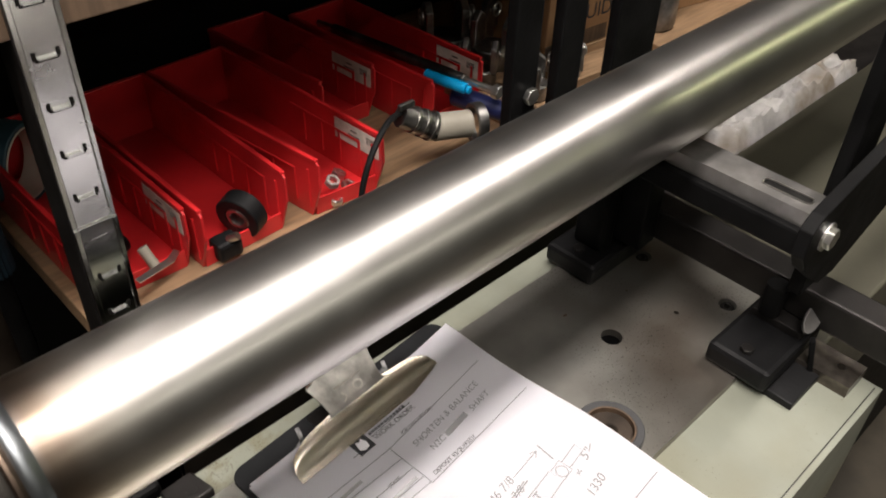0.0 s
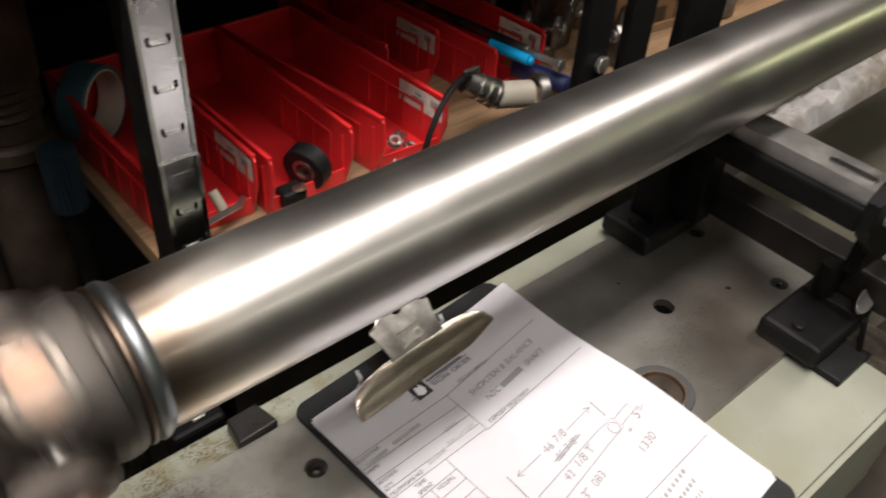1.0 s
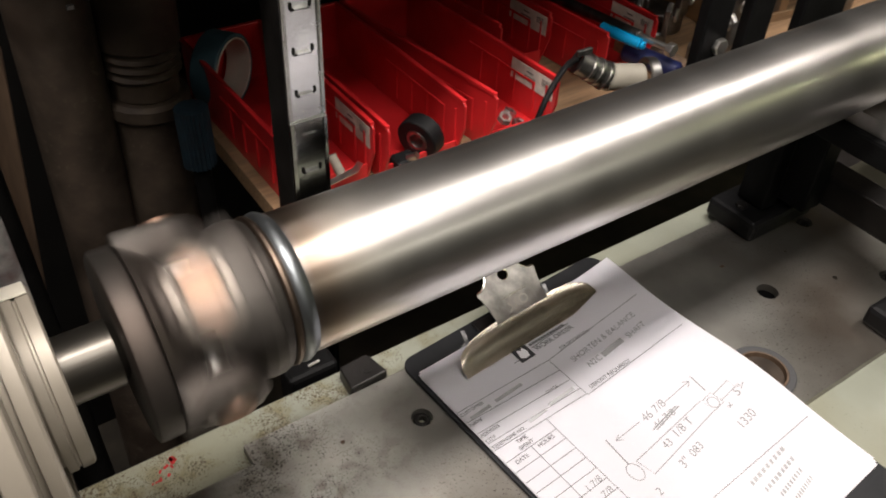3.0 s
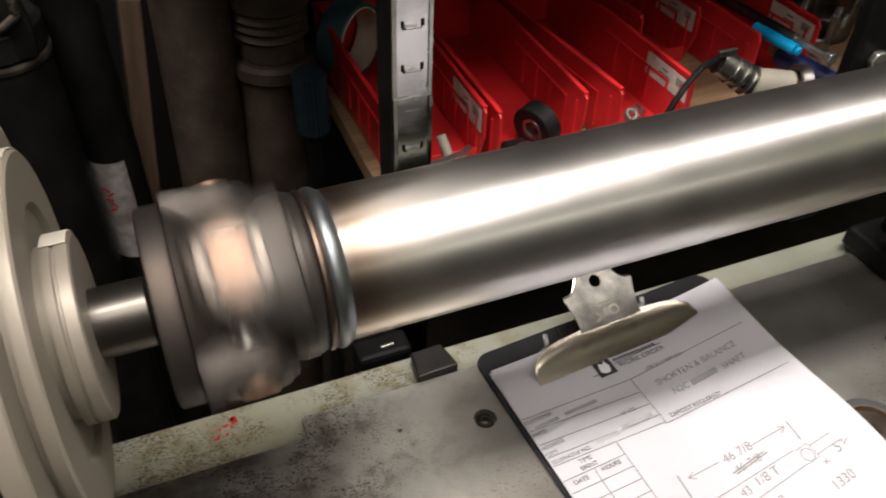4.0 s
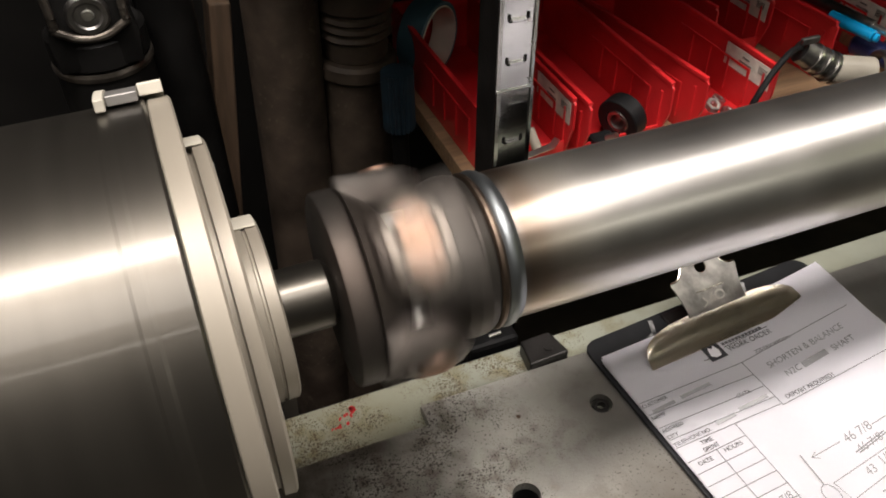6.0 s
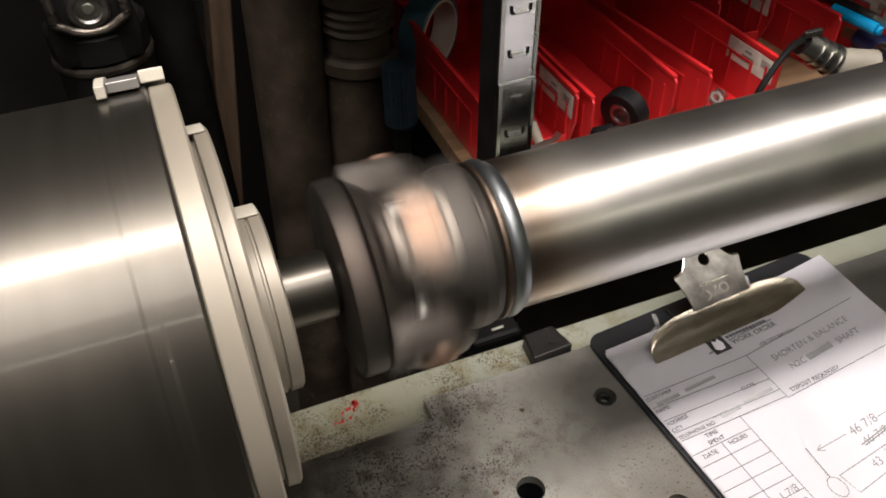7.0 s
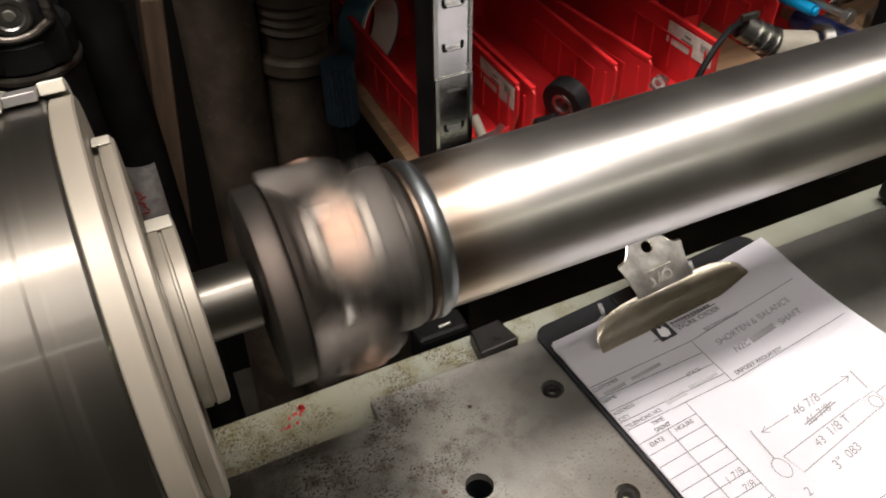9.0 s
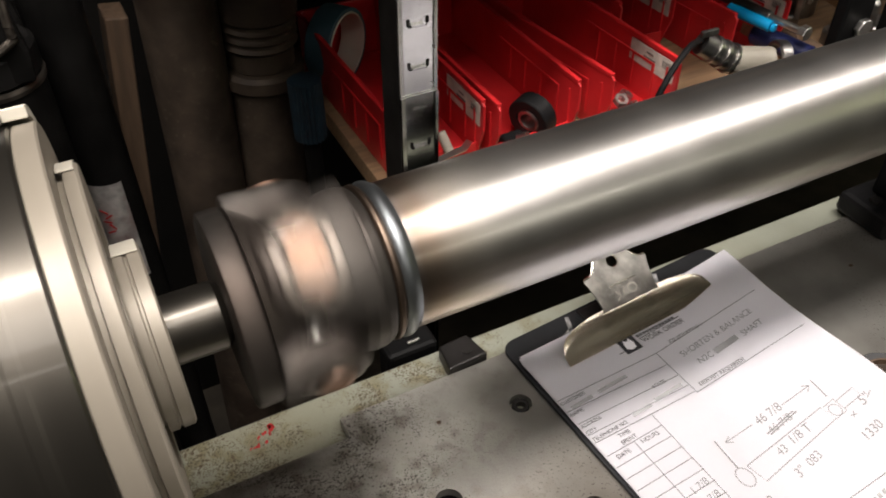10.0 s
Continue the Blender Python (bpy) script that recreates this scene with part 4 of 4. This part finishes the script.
def bin_at(plan, top=0.084, label_right=True, z=SHELF):
    """An open bin over four plan corners: front left, front right, back right, back left."""
    t = thing("storage_bin", "red plastic open-front storage bin on the shelf", "storage bin", (*plan[0], z + 0.0003), group="red storage bins")
    h, k = top - z, 0.0026
    fl, fr, br, bl = [Vector(p) - Vector(plan[0]) for p in plan]

    def along(a, b):
        """A frame with x along the wall's inner normal, y along it and z up."""
        d = (b - a).normalized()
        return Matrix(((d.y, d.x, 0, a.x), (-d.x, d.y, 0, a.y), (0, 0, 1, 0), (0, 0, 0, 1))), (b - a).length

    def wall(name, a, b, side):
        m, length = along(a, b)
        x = 0 if side > 0 else -k
        lean = 0.014 if name == "side_wall" else 0.0
        ol = [(lean, 0), (length, 0), (length, h), (0.004, h), (0, h - 0.004), (0, h * 0.55)]
        w = part(name, prism(ol, k, m @ Matrix.Translation((x, 0, 0)) @ Matrix(((0, 0, 1, 0), (1, 0, 0, 0), (0, 1, 0, 0), (0, 0, 0, 1))), 0.0006), RED, t)
        bm = prism([(0.003, h - 0.0025), (length, h - 0.0025), (length, h + 0.0022), (0.003, h + 0.0022)], k + 0.0022, m @ Matrix.Translation((x - 0.0011, 0, 0)) @ Matrix(((0, 0, 1, 0), (1, 0, 0, 0), (0, 1, 0, 0), (0, 0, 0, 1))), 0.0008)
        part("rim", bm, RED, w)
        if name == "side_wall":
            # moulded ribs on the face that looks along minus x
            for a0, b0, c0, d0 in ((0.034, 0.0375, 0.012, 0.048), (0.066, 0.069, 0.012, 0.048), (0.096, 0.099, 0.012, 0.048), (0.034, 0.150, 0.0480, 0.0505), (0.126, 0.129, 0.012, 0.048), (0.014, 0.0165, 0.010, 0.056)):
                bm = box(x - 0.0016, x + 0.0001, a0, b0, c0, d0, 0.0)
                bm.transform(m)
                part("rib", bm, RED, w)
        return m, x

    wall("side_wall", fl, bl, 1)
    m, x = wall("side_wall", fr, br, -1)
    wall("back_wall", bl, br, 1)
    floor = [fl + Vector((k, 0.014)), fr + Vector((-k, 0.014)), br - Vector((k, k)), bl + Vector((k, -k))]
    part("floor_panel", prism([tuple(p) for p in floor], 0.003), RED, t)
    lip = [fl + Vector((k, 0.0115)), fr + Vector((-k, 0.0115)), fr + Vector((-k, 0.0138)), fl + Vector((k, 0.0138))]
    part("front_lip", prism([tuple(p) for p in lip], 0.019, bevel=0.0006), RED, t)
    if label_right:
        def slab(a, b, c, d, out):
            bm = box(x - out - 0.0005, x - out, a, b, c, d, 0.0)
            bm.transform(m)
            return bm

        l = part("label", slab(0.006, 0.074, h - 0.0290, h - 0.005, 0.0002), LABEL, t, "worn paper label with barcode")
        for a, b, c in ((0.034, 0.052, 0.0125), (0.038, 0.048, 0.018)):
            part("print_bar", slab(a, b, h - 0.030 + c, h - 0.0282 + c, 0.0008), BARCODE, l)
        for q in range(7):
            part("barcode_stripe", slab(0.012 + q * 0.0018, 0.0127 + q * 0.0018, h - 0.017, h - 0.009, 0.0008), BARCODE, l)
    return t


def nut(x, y, z, turn, r=0.008, name="hex_nut", rx=0):
    t = thing(name, "bright zinc hex nut in a red bin", "nut", (x, y, z), (rx, 0, turn), group="loose nuts")
    bm = ring(r * 0.5, r * 0.98, r * 0.85, 6, 0.0008)
    part("nut", bm, BOLT, t)


def bins():
    bin_at(((0.021, 0.294), (0.1125, 0.290), (0.1115, 0.547), (0.017, 0.547)), 0.084)
    bin_at(((0.1195, 0.277), (0.2125, 0.279), (0.2100, 0.547), (0.1160, 0.547)), 0.084, False)
    bin_at(((0.2460, 0.274), (0.3250, 0.268), (0.3120, 0.549), (0.2140, 0.547)), 0.084)
    bin_at(((0.3450, 0.398), (0.4180, 0.392), (0.4080, 0.600), (0.3250, 0.600)), 0.084)
    bin_at(((0.4400, 0.318), (0.5250, 0.322), (0.5150, 0.570), (0.4240, 0.570)), 0.084)
    # a bushing with a rubber ring
    t = thing("rubber_bushing", "black rubber bushing with a metal sleeve in a red bin", "bushing", (0.166, 0.300, 0.0425), (0, 82, 24))
    part("rubber", ring(0.0125, 0.0235, 0.018), RUBBER, t, smooth=True)
    part("sleeve", ring(0.0075, 0.0124, 0.0205), CAST, t, "worn metal sleeve", True)
    t = thing("rubber_mount", "small black bracket in a red bin", "bracket", (0.146, 0.288, 0.0185))
    part("body", box(-0.014, 0.012, -0.010, 0.012, 0, 0.020, 0.004), RUBBER, t)
    part("stud", rod((0.0, -0.004, 0.020), (0.006, -0.012, 0.026), 0.004, 12), BOLT, t, smooth=True)
    for x, y, z, a in ((0.279, 0.300, 0.032, 10), (0.293, 0.292, 0.024, 40), (0.262, 0.312, 0.022, 0), (0.300, 0.318, 0.022, 70), (0.272, 0.288, 0.019, 25)):
        nut(x, y, z, a, 0.0085, rx=25)
    t = thing("spring_clip", "bright steel spring clip in a red bin", "clip", (0.082, 0.293, 0.0365), (0, 0, 20))
    part("blade", prism([(-0.030, -0.003), (0.012, -0.004), (0.026, 0.002), (0.024, 0.008), (0.010, 0.003), (-0.030, 0.003)], 0.0015, pose(0, 0, 0, 15, 8, 0), 0.0003), BOLT, t)
    part("knob", rod((0.0, 0.006, -0.006), (0.0, 0.020, 0.014), 0.005, 14), BEIGE, t, smooth=True)
    t = thing("dark_fitting", "dark hose fittings heaped in a red bin", "fitting", (0.050, 0.345, 0.019))
    part("body", rod((-0.025, -0.01, 0.010), (0.025, 0.012, 0.012), 0.010, 18), GREASE, t, smooth=True)
    part("nipple", rod((-0.012, 0.02, 0.008), (0.02, 0.045, 0.010), 0.007, 14), CAST, t, smooth=True)
    t = thing("tape_roll", "large blue tape roll standing in a red bin", "tape roll", (0.036, 0.518, 0.0600), (90, 0, 38))
    part("tape", ring(0.0372, 0.0415, 0.030), TAPEBLUE, t, smooth=True)
    part("core", ring(0.0350, 0.0371, 0.0305), TAPEWHITE, t, "white card core", True)


def shelf_clutter():
    t = thing("hose_fitting", "beige pipe with hose clamps and a black cable", "hose fitting", (0.026, 0.002, 0.012))
    part("pipe", rod((0.372, 0.272, 0.052), (0.412, 0.2565, 0.0486), 0.0150, 24), BEIGE, t, "beige plastic pipe", True)
    part("ferrule", rod((0.338, 0.286, 0.074), (0.374, 0.2715, 0.052), 0.0125, 24, 0.0150), CAST, t, smooth=True)
    for k, r in ((0.35, 0.0150), (0.6, 0.0158), (0.85, 0.0168)):
        a, b = Vector((0.338, 0.286, 0.074)), Vector((0.374, 0.2715, 0.052))
        p = a.lerp(b, k)
        part("clamp_band", rod(p, p + (b - a).normalized() * 0.0035, r, 24), BOLT, t, smooth=True)
    part("clamp_tab", box(0.331, 0.352, 0.278, 0.283, 0.083, 0.090, 0.001), CAST, t)
    part("cable", pipe([(0.246, 0.2450, 0.0040), (0.250, 0.2460, 0.026), (0.255, 0.2470, 0.046), (0.265, 0.2490, 0.066), (0.283, 0.2560, 0.081), (0.308, 0.2680, 0.087), (0.336, 0.2840, 0.078)], 0.0032), RUBBER, t, "black cable", True)
    part("collar", ring(0.0175, 0.0225, 0.012), CAST, t, smooth=True).matrix_basis = Matrix.Translation((0.415, 0.2555, 0.048)) @ Vector((0.083, -0.032, -0.007)).to_track_quat("Z", "Y").to_matrix().to_4x4()
    t = thing("marker_pen", "light blue marker pen lying across a red bin", "pen", (0, 0, 0))
    part("barrel", rod((0.4590, 0.3510, 0.0770), (0.4725, 0.2980, 0.0740), 0.0064, 18, bev=0.001), PENBLUE, t, smooth=True)
    part("cap", rod((0.4727, 0.2972, 0.0739), (0.4738, 0.2930, 0.0737), 0.0050, 18, bev=0.001), PENBLUE, t, smooth=True)
    t = thing("screwdriver", "navy handled screwdriver on the shelf", "screwdriver", (0, 0, 0))
    part("handle", rod((0.484, 0.330, 0.0500), (0.503, 0.2580, 0.0480), 0.0125, 20, 0.0115, 0.003), NAVY, t, smooth=True)
    t = thing("long_bolt", "long bright steel bolt lying across a red bin", "bolt", (0, 0, 0))
    part("shank", rod((0.4480, 0.540, 0.0790), (0.4895, 0.2720, 0.0765), 0.0042, 16), BOLT, t, smooth=True)
    part("sleeve", rod((0.4520, 0.514, 0.0788), (0.4833, 0.312, 0.0769), 0.0064, 18, bev=0.001), CAST, t, smooth=True)
    part("head", prism(hexagon(0.0085), 0.009, Matrix.Translation((0.4895, 0.2720, 0.0765)) @ Vector((0.0415, -0.268, -0.0025)).to_track_quat("Z", "Y").to_matrix().to_4x4(), 0.001), BOLT, t)
    t = thing("wood_offcut", "narrow wooden offcuts lying on the shelf", "wood", (0.53, 0.31, SHELF))
    part("slat", box(-0.010, 0.012, -0.05, 0.16, 0.0, 0.018, 0.001), WOOD, t)
    part("slat", box(0.016, 0.038, -0.04, 0.17, 0.0, 0.014, 0.001), DARKWOOD, t)
    # yokes and castings
    for x, y, z, a, s in ((0.625, 0.400, 0.016, 20, 1.0), (0.70, 0.345, 0.016, -30, 0.9), (0.595, 0.46, 0.016, 60, 1.1), (0.655, 0.300, 0.016, 80, 0.8), (0.575, 0.375, 0.016, 35, 0.85), (0.665, 0.470, 0.016, 10, 1.0), (0.600, 0.305, 0.016, -60, 0.75)):
        t = thing("spare_yoke", "used machined steel yoke on the shelf", "yoke", (x, y, z), (0, 0, a), group="spare yokes")
        part("collar", rod((0, 0, 0), (0, 0, 0.028 * s), 0.026 * s, 28, bev=0.002), CAST, t, smooth=True)
        for q in (1, -1):
            e = part("ear", prism([(-0.016 * s, 0.022 * s), (0.016 * s, 0.022 * s), (0.014 * s, 0.062 * s), (0, 0.072 * s), (-0.014 * s, 0.062 * s)], 0.010 * s, Matrix.Translation((0, (0.027 if q > 0 else -0.017) * s, 0)) @ Matrix.Rotation(radians(90), 4, "X"), 0.002), CAST, t)
            part("bore", ring(0.0075 * s, 0.0105 * s, 0.004 * s), BOLT, e).matrix_basis = Matrix.Translation((0, (0.0275 if q > 0 else -0.0315) * s, 0.053 * s)) @ Matrix.Rotation(radians(-90 if q > 0 else 90), 4, "X") @ Matrix.Translation((0, 0, 0 if q > 0 else 0))
    # boxes at the far end
    t = thing("cardboard_box", "brown cardboard box with black print", "box", (0.742, 0.345, SHELF), (0, 0, -6))
    part("carton", box(-0.065, 0.068, 0.0, 0.15, 0, 0.155, 0.002), CARD, t)
    w = writing("printed_word", "LUID", -0.085, -0.0008, 0.030, INK, t, z=0.052)
    w.matrix_basis = pose(-0.010, -0.0008, 0.048, 90, 0, 0)
    part("printed_band", box(-0.03, 0.05, -0.0008, -0.0002, 0.012, 0.034, 0), DARKWOOD, t)
    t = thing("wooden_tray", "shallow wooden tray at the front of the shelf", "tray", (0.735, 0.300, SHELF), (0, 0, -6))
    part("base", box(-0.08, 0.08, -0.030, 0.030, 0, 0.006, 0.001), WOOD, t)
    for a in ((-0.08, 0.08, -0.034, -0.0302, 0, 0.018), (-0.08, 0.08, 0.0302, 0.034, 0, 0.018), (-0.084, -0.0802, -0.034, 0.034, 0, 0.018), (0.0802, 0.084, -0.034, 0.034, 0, 0.018)):
        part("side", box(*a, 0.001), WOOD, t)
    t = thing("cardboard_box", "brown cardboard carton standing on the shelf", "box", (1.03, 0.38, SHELF), (0, 0, -12))
    part("carton", box(-0.10, 0.12, -0.05, 0.15, 0, 0.14, 0.002), CARD, t)
    t = thing("plastic_jar", "clear grey plastic jar on the shelf", "jar", (0.90, 0.335, SHELF))
    part("body", rod((0, 0, 0), (0, 0, 0.10), 0.034, 28, bev=0.004), CAST, t, smooth=True)
    part("lid", rod((0, 0, 0.1002), (0, 0, 0.115), 0.030, 28, bev=0.003), DARKBAR, t, smooth=True)
    # a rag on a ledge behind the bed
    t = thing("shop_rag", "crumpled white shop rag with brown stains", "rag", (0.93, 0.140, -0.052))
    bm = bmesh.new()
    n, mrow = 60, 20
    g = [[None] * (mrow + 1) for _ in range(n + 1)]
    for i in range(n + 1):
        for j in range(mrow + 1):
            x, y = -0.17 + 0.36 * i / n, -0.045 + 0.09 * j / mrow
            z = 0.040 - 0.042 * abs(noise.noise((x * 24 + y * 12, y * 30, 0))) - 0.014 * abs(noise.noise((x * 50, y * 56 - x * 20, 3)))
            edge = min(i, n - i, j, mrow - j)
            g[i][j] = bm.verts.new((x + 0.01 * noise.noise((y * 40, x * 9, 1)), y, max(0.001, z * min(1, edge / 2.5))))
    for i in range(n):
        for j in range(mrow):
            bm.faces.new((g[i][j], g[i + 1][j], g[i + 1][j + 1], g[i][j + 1]))
    bmesh.ops.solidify(bm, geom=bm.faces[:], thickness=0.0012)
    part("cloth", bm, RAG, t, smooth=True)
    t = thing("side_tray", "dark steel tray fixed behind the machine bed", "tray", (0, 0, 0))
    part("tray", box(0.60, 1.60, 0.0745, 0.24, -0.070, -0.0535, 0.001), DARKBAR, t)


# ---- shafts leaning behind the headstock ----
def old_shafts():
    def shaft(x, y, r, top, material, label, lean=0.0, back=0.0):
        t = thing("old_driveshaft", label, "driveshaft", (x, y, FLOOR), (-back, lean, 0), group="old driveshafts")
        part("tube", rod((0, 0, 0), (0, 0, top - FLOOR), r, 40, bev=0.003), material, t, smooth=True)
        return t, top - FLOOR

    t, h = shaft(-0.090, 0.475, 0.037, 0.066, RUST, "rusty brown driveshaft standing behind the machine", 2.7)
    part("sleeve", rod((0, 0, h - 0.008), (0, 0, h + 0.012), 0.043, 40, bev=0.004), RUST, t, smooth=True)
    part("neck", rod((0, 0, h + 0.0122), (0, 0, h + 0.0338), 0.0335, 40, bev=0.002), RUST, t, smooth=True)
    for k in range(3):
        z = h + 0.034 + k * 0.0095
        part("boot_ridge", lathe([(z, 0), (z, 0.0350), (z + 0.004, 0.0385), (z + 0.007, 0.0350), (z + 0.0094, 0.0345), (z + 0.0094, 0)], 40, "z"), RUST, t, smooth=True)
    part("joint", rod((0, 0, h + 0.0628), (0, 0, h + 0.17), 0.0400, 36, bev=0.005), RUST, t, smooth=True)
    t, h = shaft(-0.152, 0.475, 0.037, 0.305, RUST, "scuffed brown-grey driveshaft standing upright", 2.0)
    part("balance_weight", box(0.010, 0.016, -0.0385, -0.0350, h - 0.114, h - 0.110, 0.0004), CAST, t, "small bright balance weight")
    t, h = shaft(-0.222, 0.480, 0.026, 0.305, GREASE, "black painted driveshaft with a white sticker")
    bm = bmesh.new()
    a = [radians(-90 + 48 * (k / 10 - 0.5) * 2 - 26) for k in range(11)]
    lo = [bm.verts.new((0.0266 * math.cos(q), 0.0266 * math.sin(q), 0.718)) for q in a]
    hi = [bm.verts.new((0.0266 * math.cos(q), 0.0266 * math.sin(q), 0.845)) for q in a]
    for k in range(10):
        bm.faces.new((lo[k], lo[k + 1], hi[k + 1], hi[k]))
    bmesh.ops.solidify(bm, geom=bm.faces[:], thickness=-0.0003)
    l = part("sticker", bm, STICKER, t, "white sticker with red marks", True)
    for a0, z0, tilt in ((-124, 0.812, 30), (-116, 0.806, -35), (-122, 0.799, 10), (-114, 0.793, 50), (-120, 0.786, -20)):
        bm = box(-0.0045, 0.0045, -0.0003, 0.0003, -0.0008, 0.0008, 0.0)
        bm.transform(pose(0.0271 * math.cos(radians(a0)), 0.0271 * math.sin(radians(a0)), z0) @ pose(0, 0, 0, 0, 0, a0 + 90) @ pose(0, 0, 0, 0, tilt, 0))
        part("red_mark", bm, REDINK, l)
    t, h = shaft(-0.284, 0.440, 0.041, 0.142, GREASE, "oily black driveshaft with a universal joint on top")
    y = part("end_yoke", rod((0, 0, h + 0.0002), (0, 0, h + 0.03), 0.042, 36, bev=0.004), GREASE, t, smooth=True)
    for q in (1, -1):
        part("ear", prism([(-0.034, 0.004), (0.034, 0.004), (0.036, 0.03), (0.030, 0.072), (0.016, 0.086), (-0.016, 0.086), (-0.030, 0.072), (-0.036, 0.03)], 0.013, Matrix.Translation((0, 0.038 if q > 0 else -0.025, h)) @ Matrix.Rotation(radians(90), 4, "X"), 0.003), GREASE, y, smooth=True)
    c = part("bearing_cap", lathe([(-0.0420, 0), (-0.0420, 0.010), (-0.0435, 0.0115), (-0.0435, 0.0150), (-0.040, 0.0175), (-0.024, 0.0175), (-0.024, 0)], 32, "y"), CAST, t, smooth=True)
    c.location = (0, 0, h + 0.054)
    part("cap_dimple", lathe([(-0.0428, 0), (-0.0428, 0.004), (-0.0415, 0.006), (-0.0415, 0)], 20, "y"), BOLT, c, smooth=True)
    # the strap round the cap, worn bright on its edges
    strap = [(0.030 * math.cos(radians(a)) if abs(math.cos(radians(a))) < 0.75 else 0.026 * math.copysign(1, math.cos(radians(a))), 0.026 * math.sin(radians(a))) for a in range(180, 361, 12)]
    bm = pipe([(x * 1.06, -0.041, h + 0.060 + z) for x, z in [(-0.028, 0.030)] + strap + [(0.028, 0.030)]], 0.0036, 10)
    part("strap", bm, WORNSTEEL, t, "worn strap round the bearing cap", True)
    part("rim_ring", lathe([(h - 0.006, 0.0405), (h - 0.006, 0.0425), (h - 0.002, 0.0432), (h + 0.001, 0.0425), (h + 0.001, 0.0405), (h - 0.006, 0.0405)], 48, "z"), WORNSTEEL, t, "worn bright rim", True)
    t = thing("wooden_batten", "old brown wooden batten standing upright", "wood", (-0.290, 0.535, FLOOR), (0, 7, 0))
    part("batten", box(-0.0110, 0.0110, -0.02, 0.02, 0, 0.992, 0.002), DARKWOOD, t)
    t = thing("wheel_brush", "blue bristle brush on a black stem", "brush", (-0.026, 0.402, FLOOR))
    part("stem", rod((0, 0, 0), (0, 0, 0.873), 0.009, 18), GREASE, t, smooth=True)
    bm = prism([((0.0168 if k % 2 else 0.0145) * math.cos(k * math.pi / 22), (0.0168 if k % 2 else 0.0145) * math.sin(k * math.pi / 22)) for k in range(44)], 0.0648, pose(0, 0, 0.8732))
    part("bristles", bm, BRUSHBLUE, t, "blue bristles")
    t = thing("hook_sensor", "small black box with a bright screw behind the rail", "sensor", (-0.047, 0.1285, -0.088))
    part("body", box(-0.022, 0.022, -0.012, 0.012, 0.0, 0.085, 0.004), BLACK, t)
    part("screw", rod((-0.002, -0.004, 0.0862), (0.008, -0.004, 0.0868), 0.0014, 10), BOLT, t)
    part("bracket", box(-0.01, 0.01, -0.0192, -0.0122, 0.0, 0.05, 0.001), BLACK, t)


def motions():
    # five whole turns a second
    for ob, at in SPIN:
        walk(ob, [(k / 30, Matrix.Translation(at) @ Matrix.Rotation(radians(60 * k + PHASE), 4, "X")) for k in range(301)])


PHASE = 33.0
room()
machine_bed()
driveshaft()
steady_rest()
clipboard()
shelving()
bins()
shelf_clutter()
old_shafts()
motions()
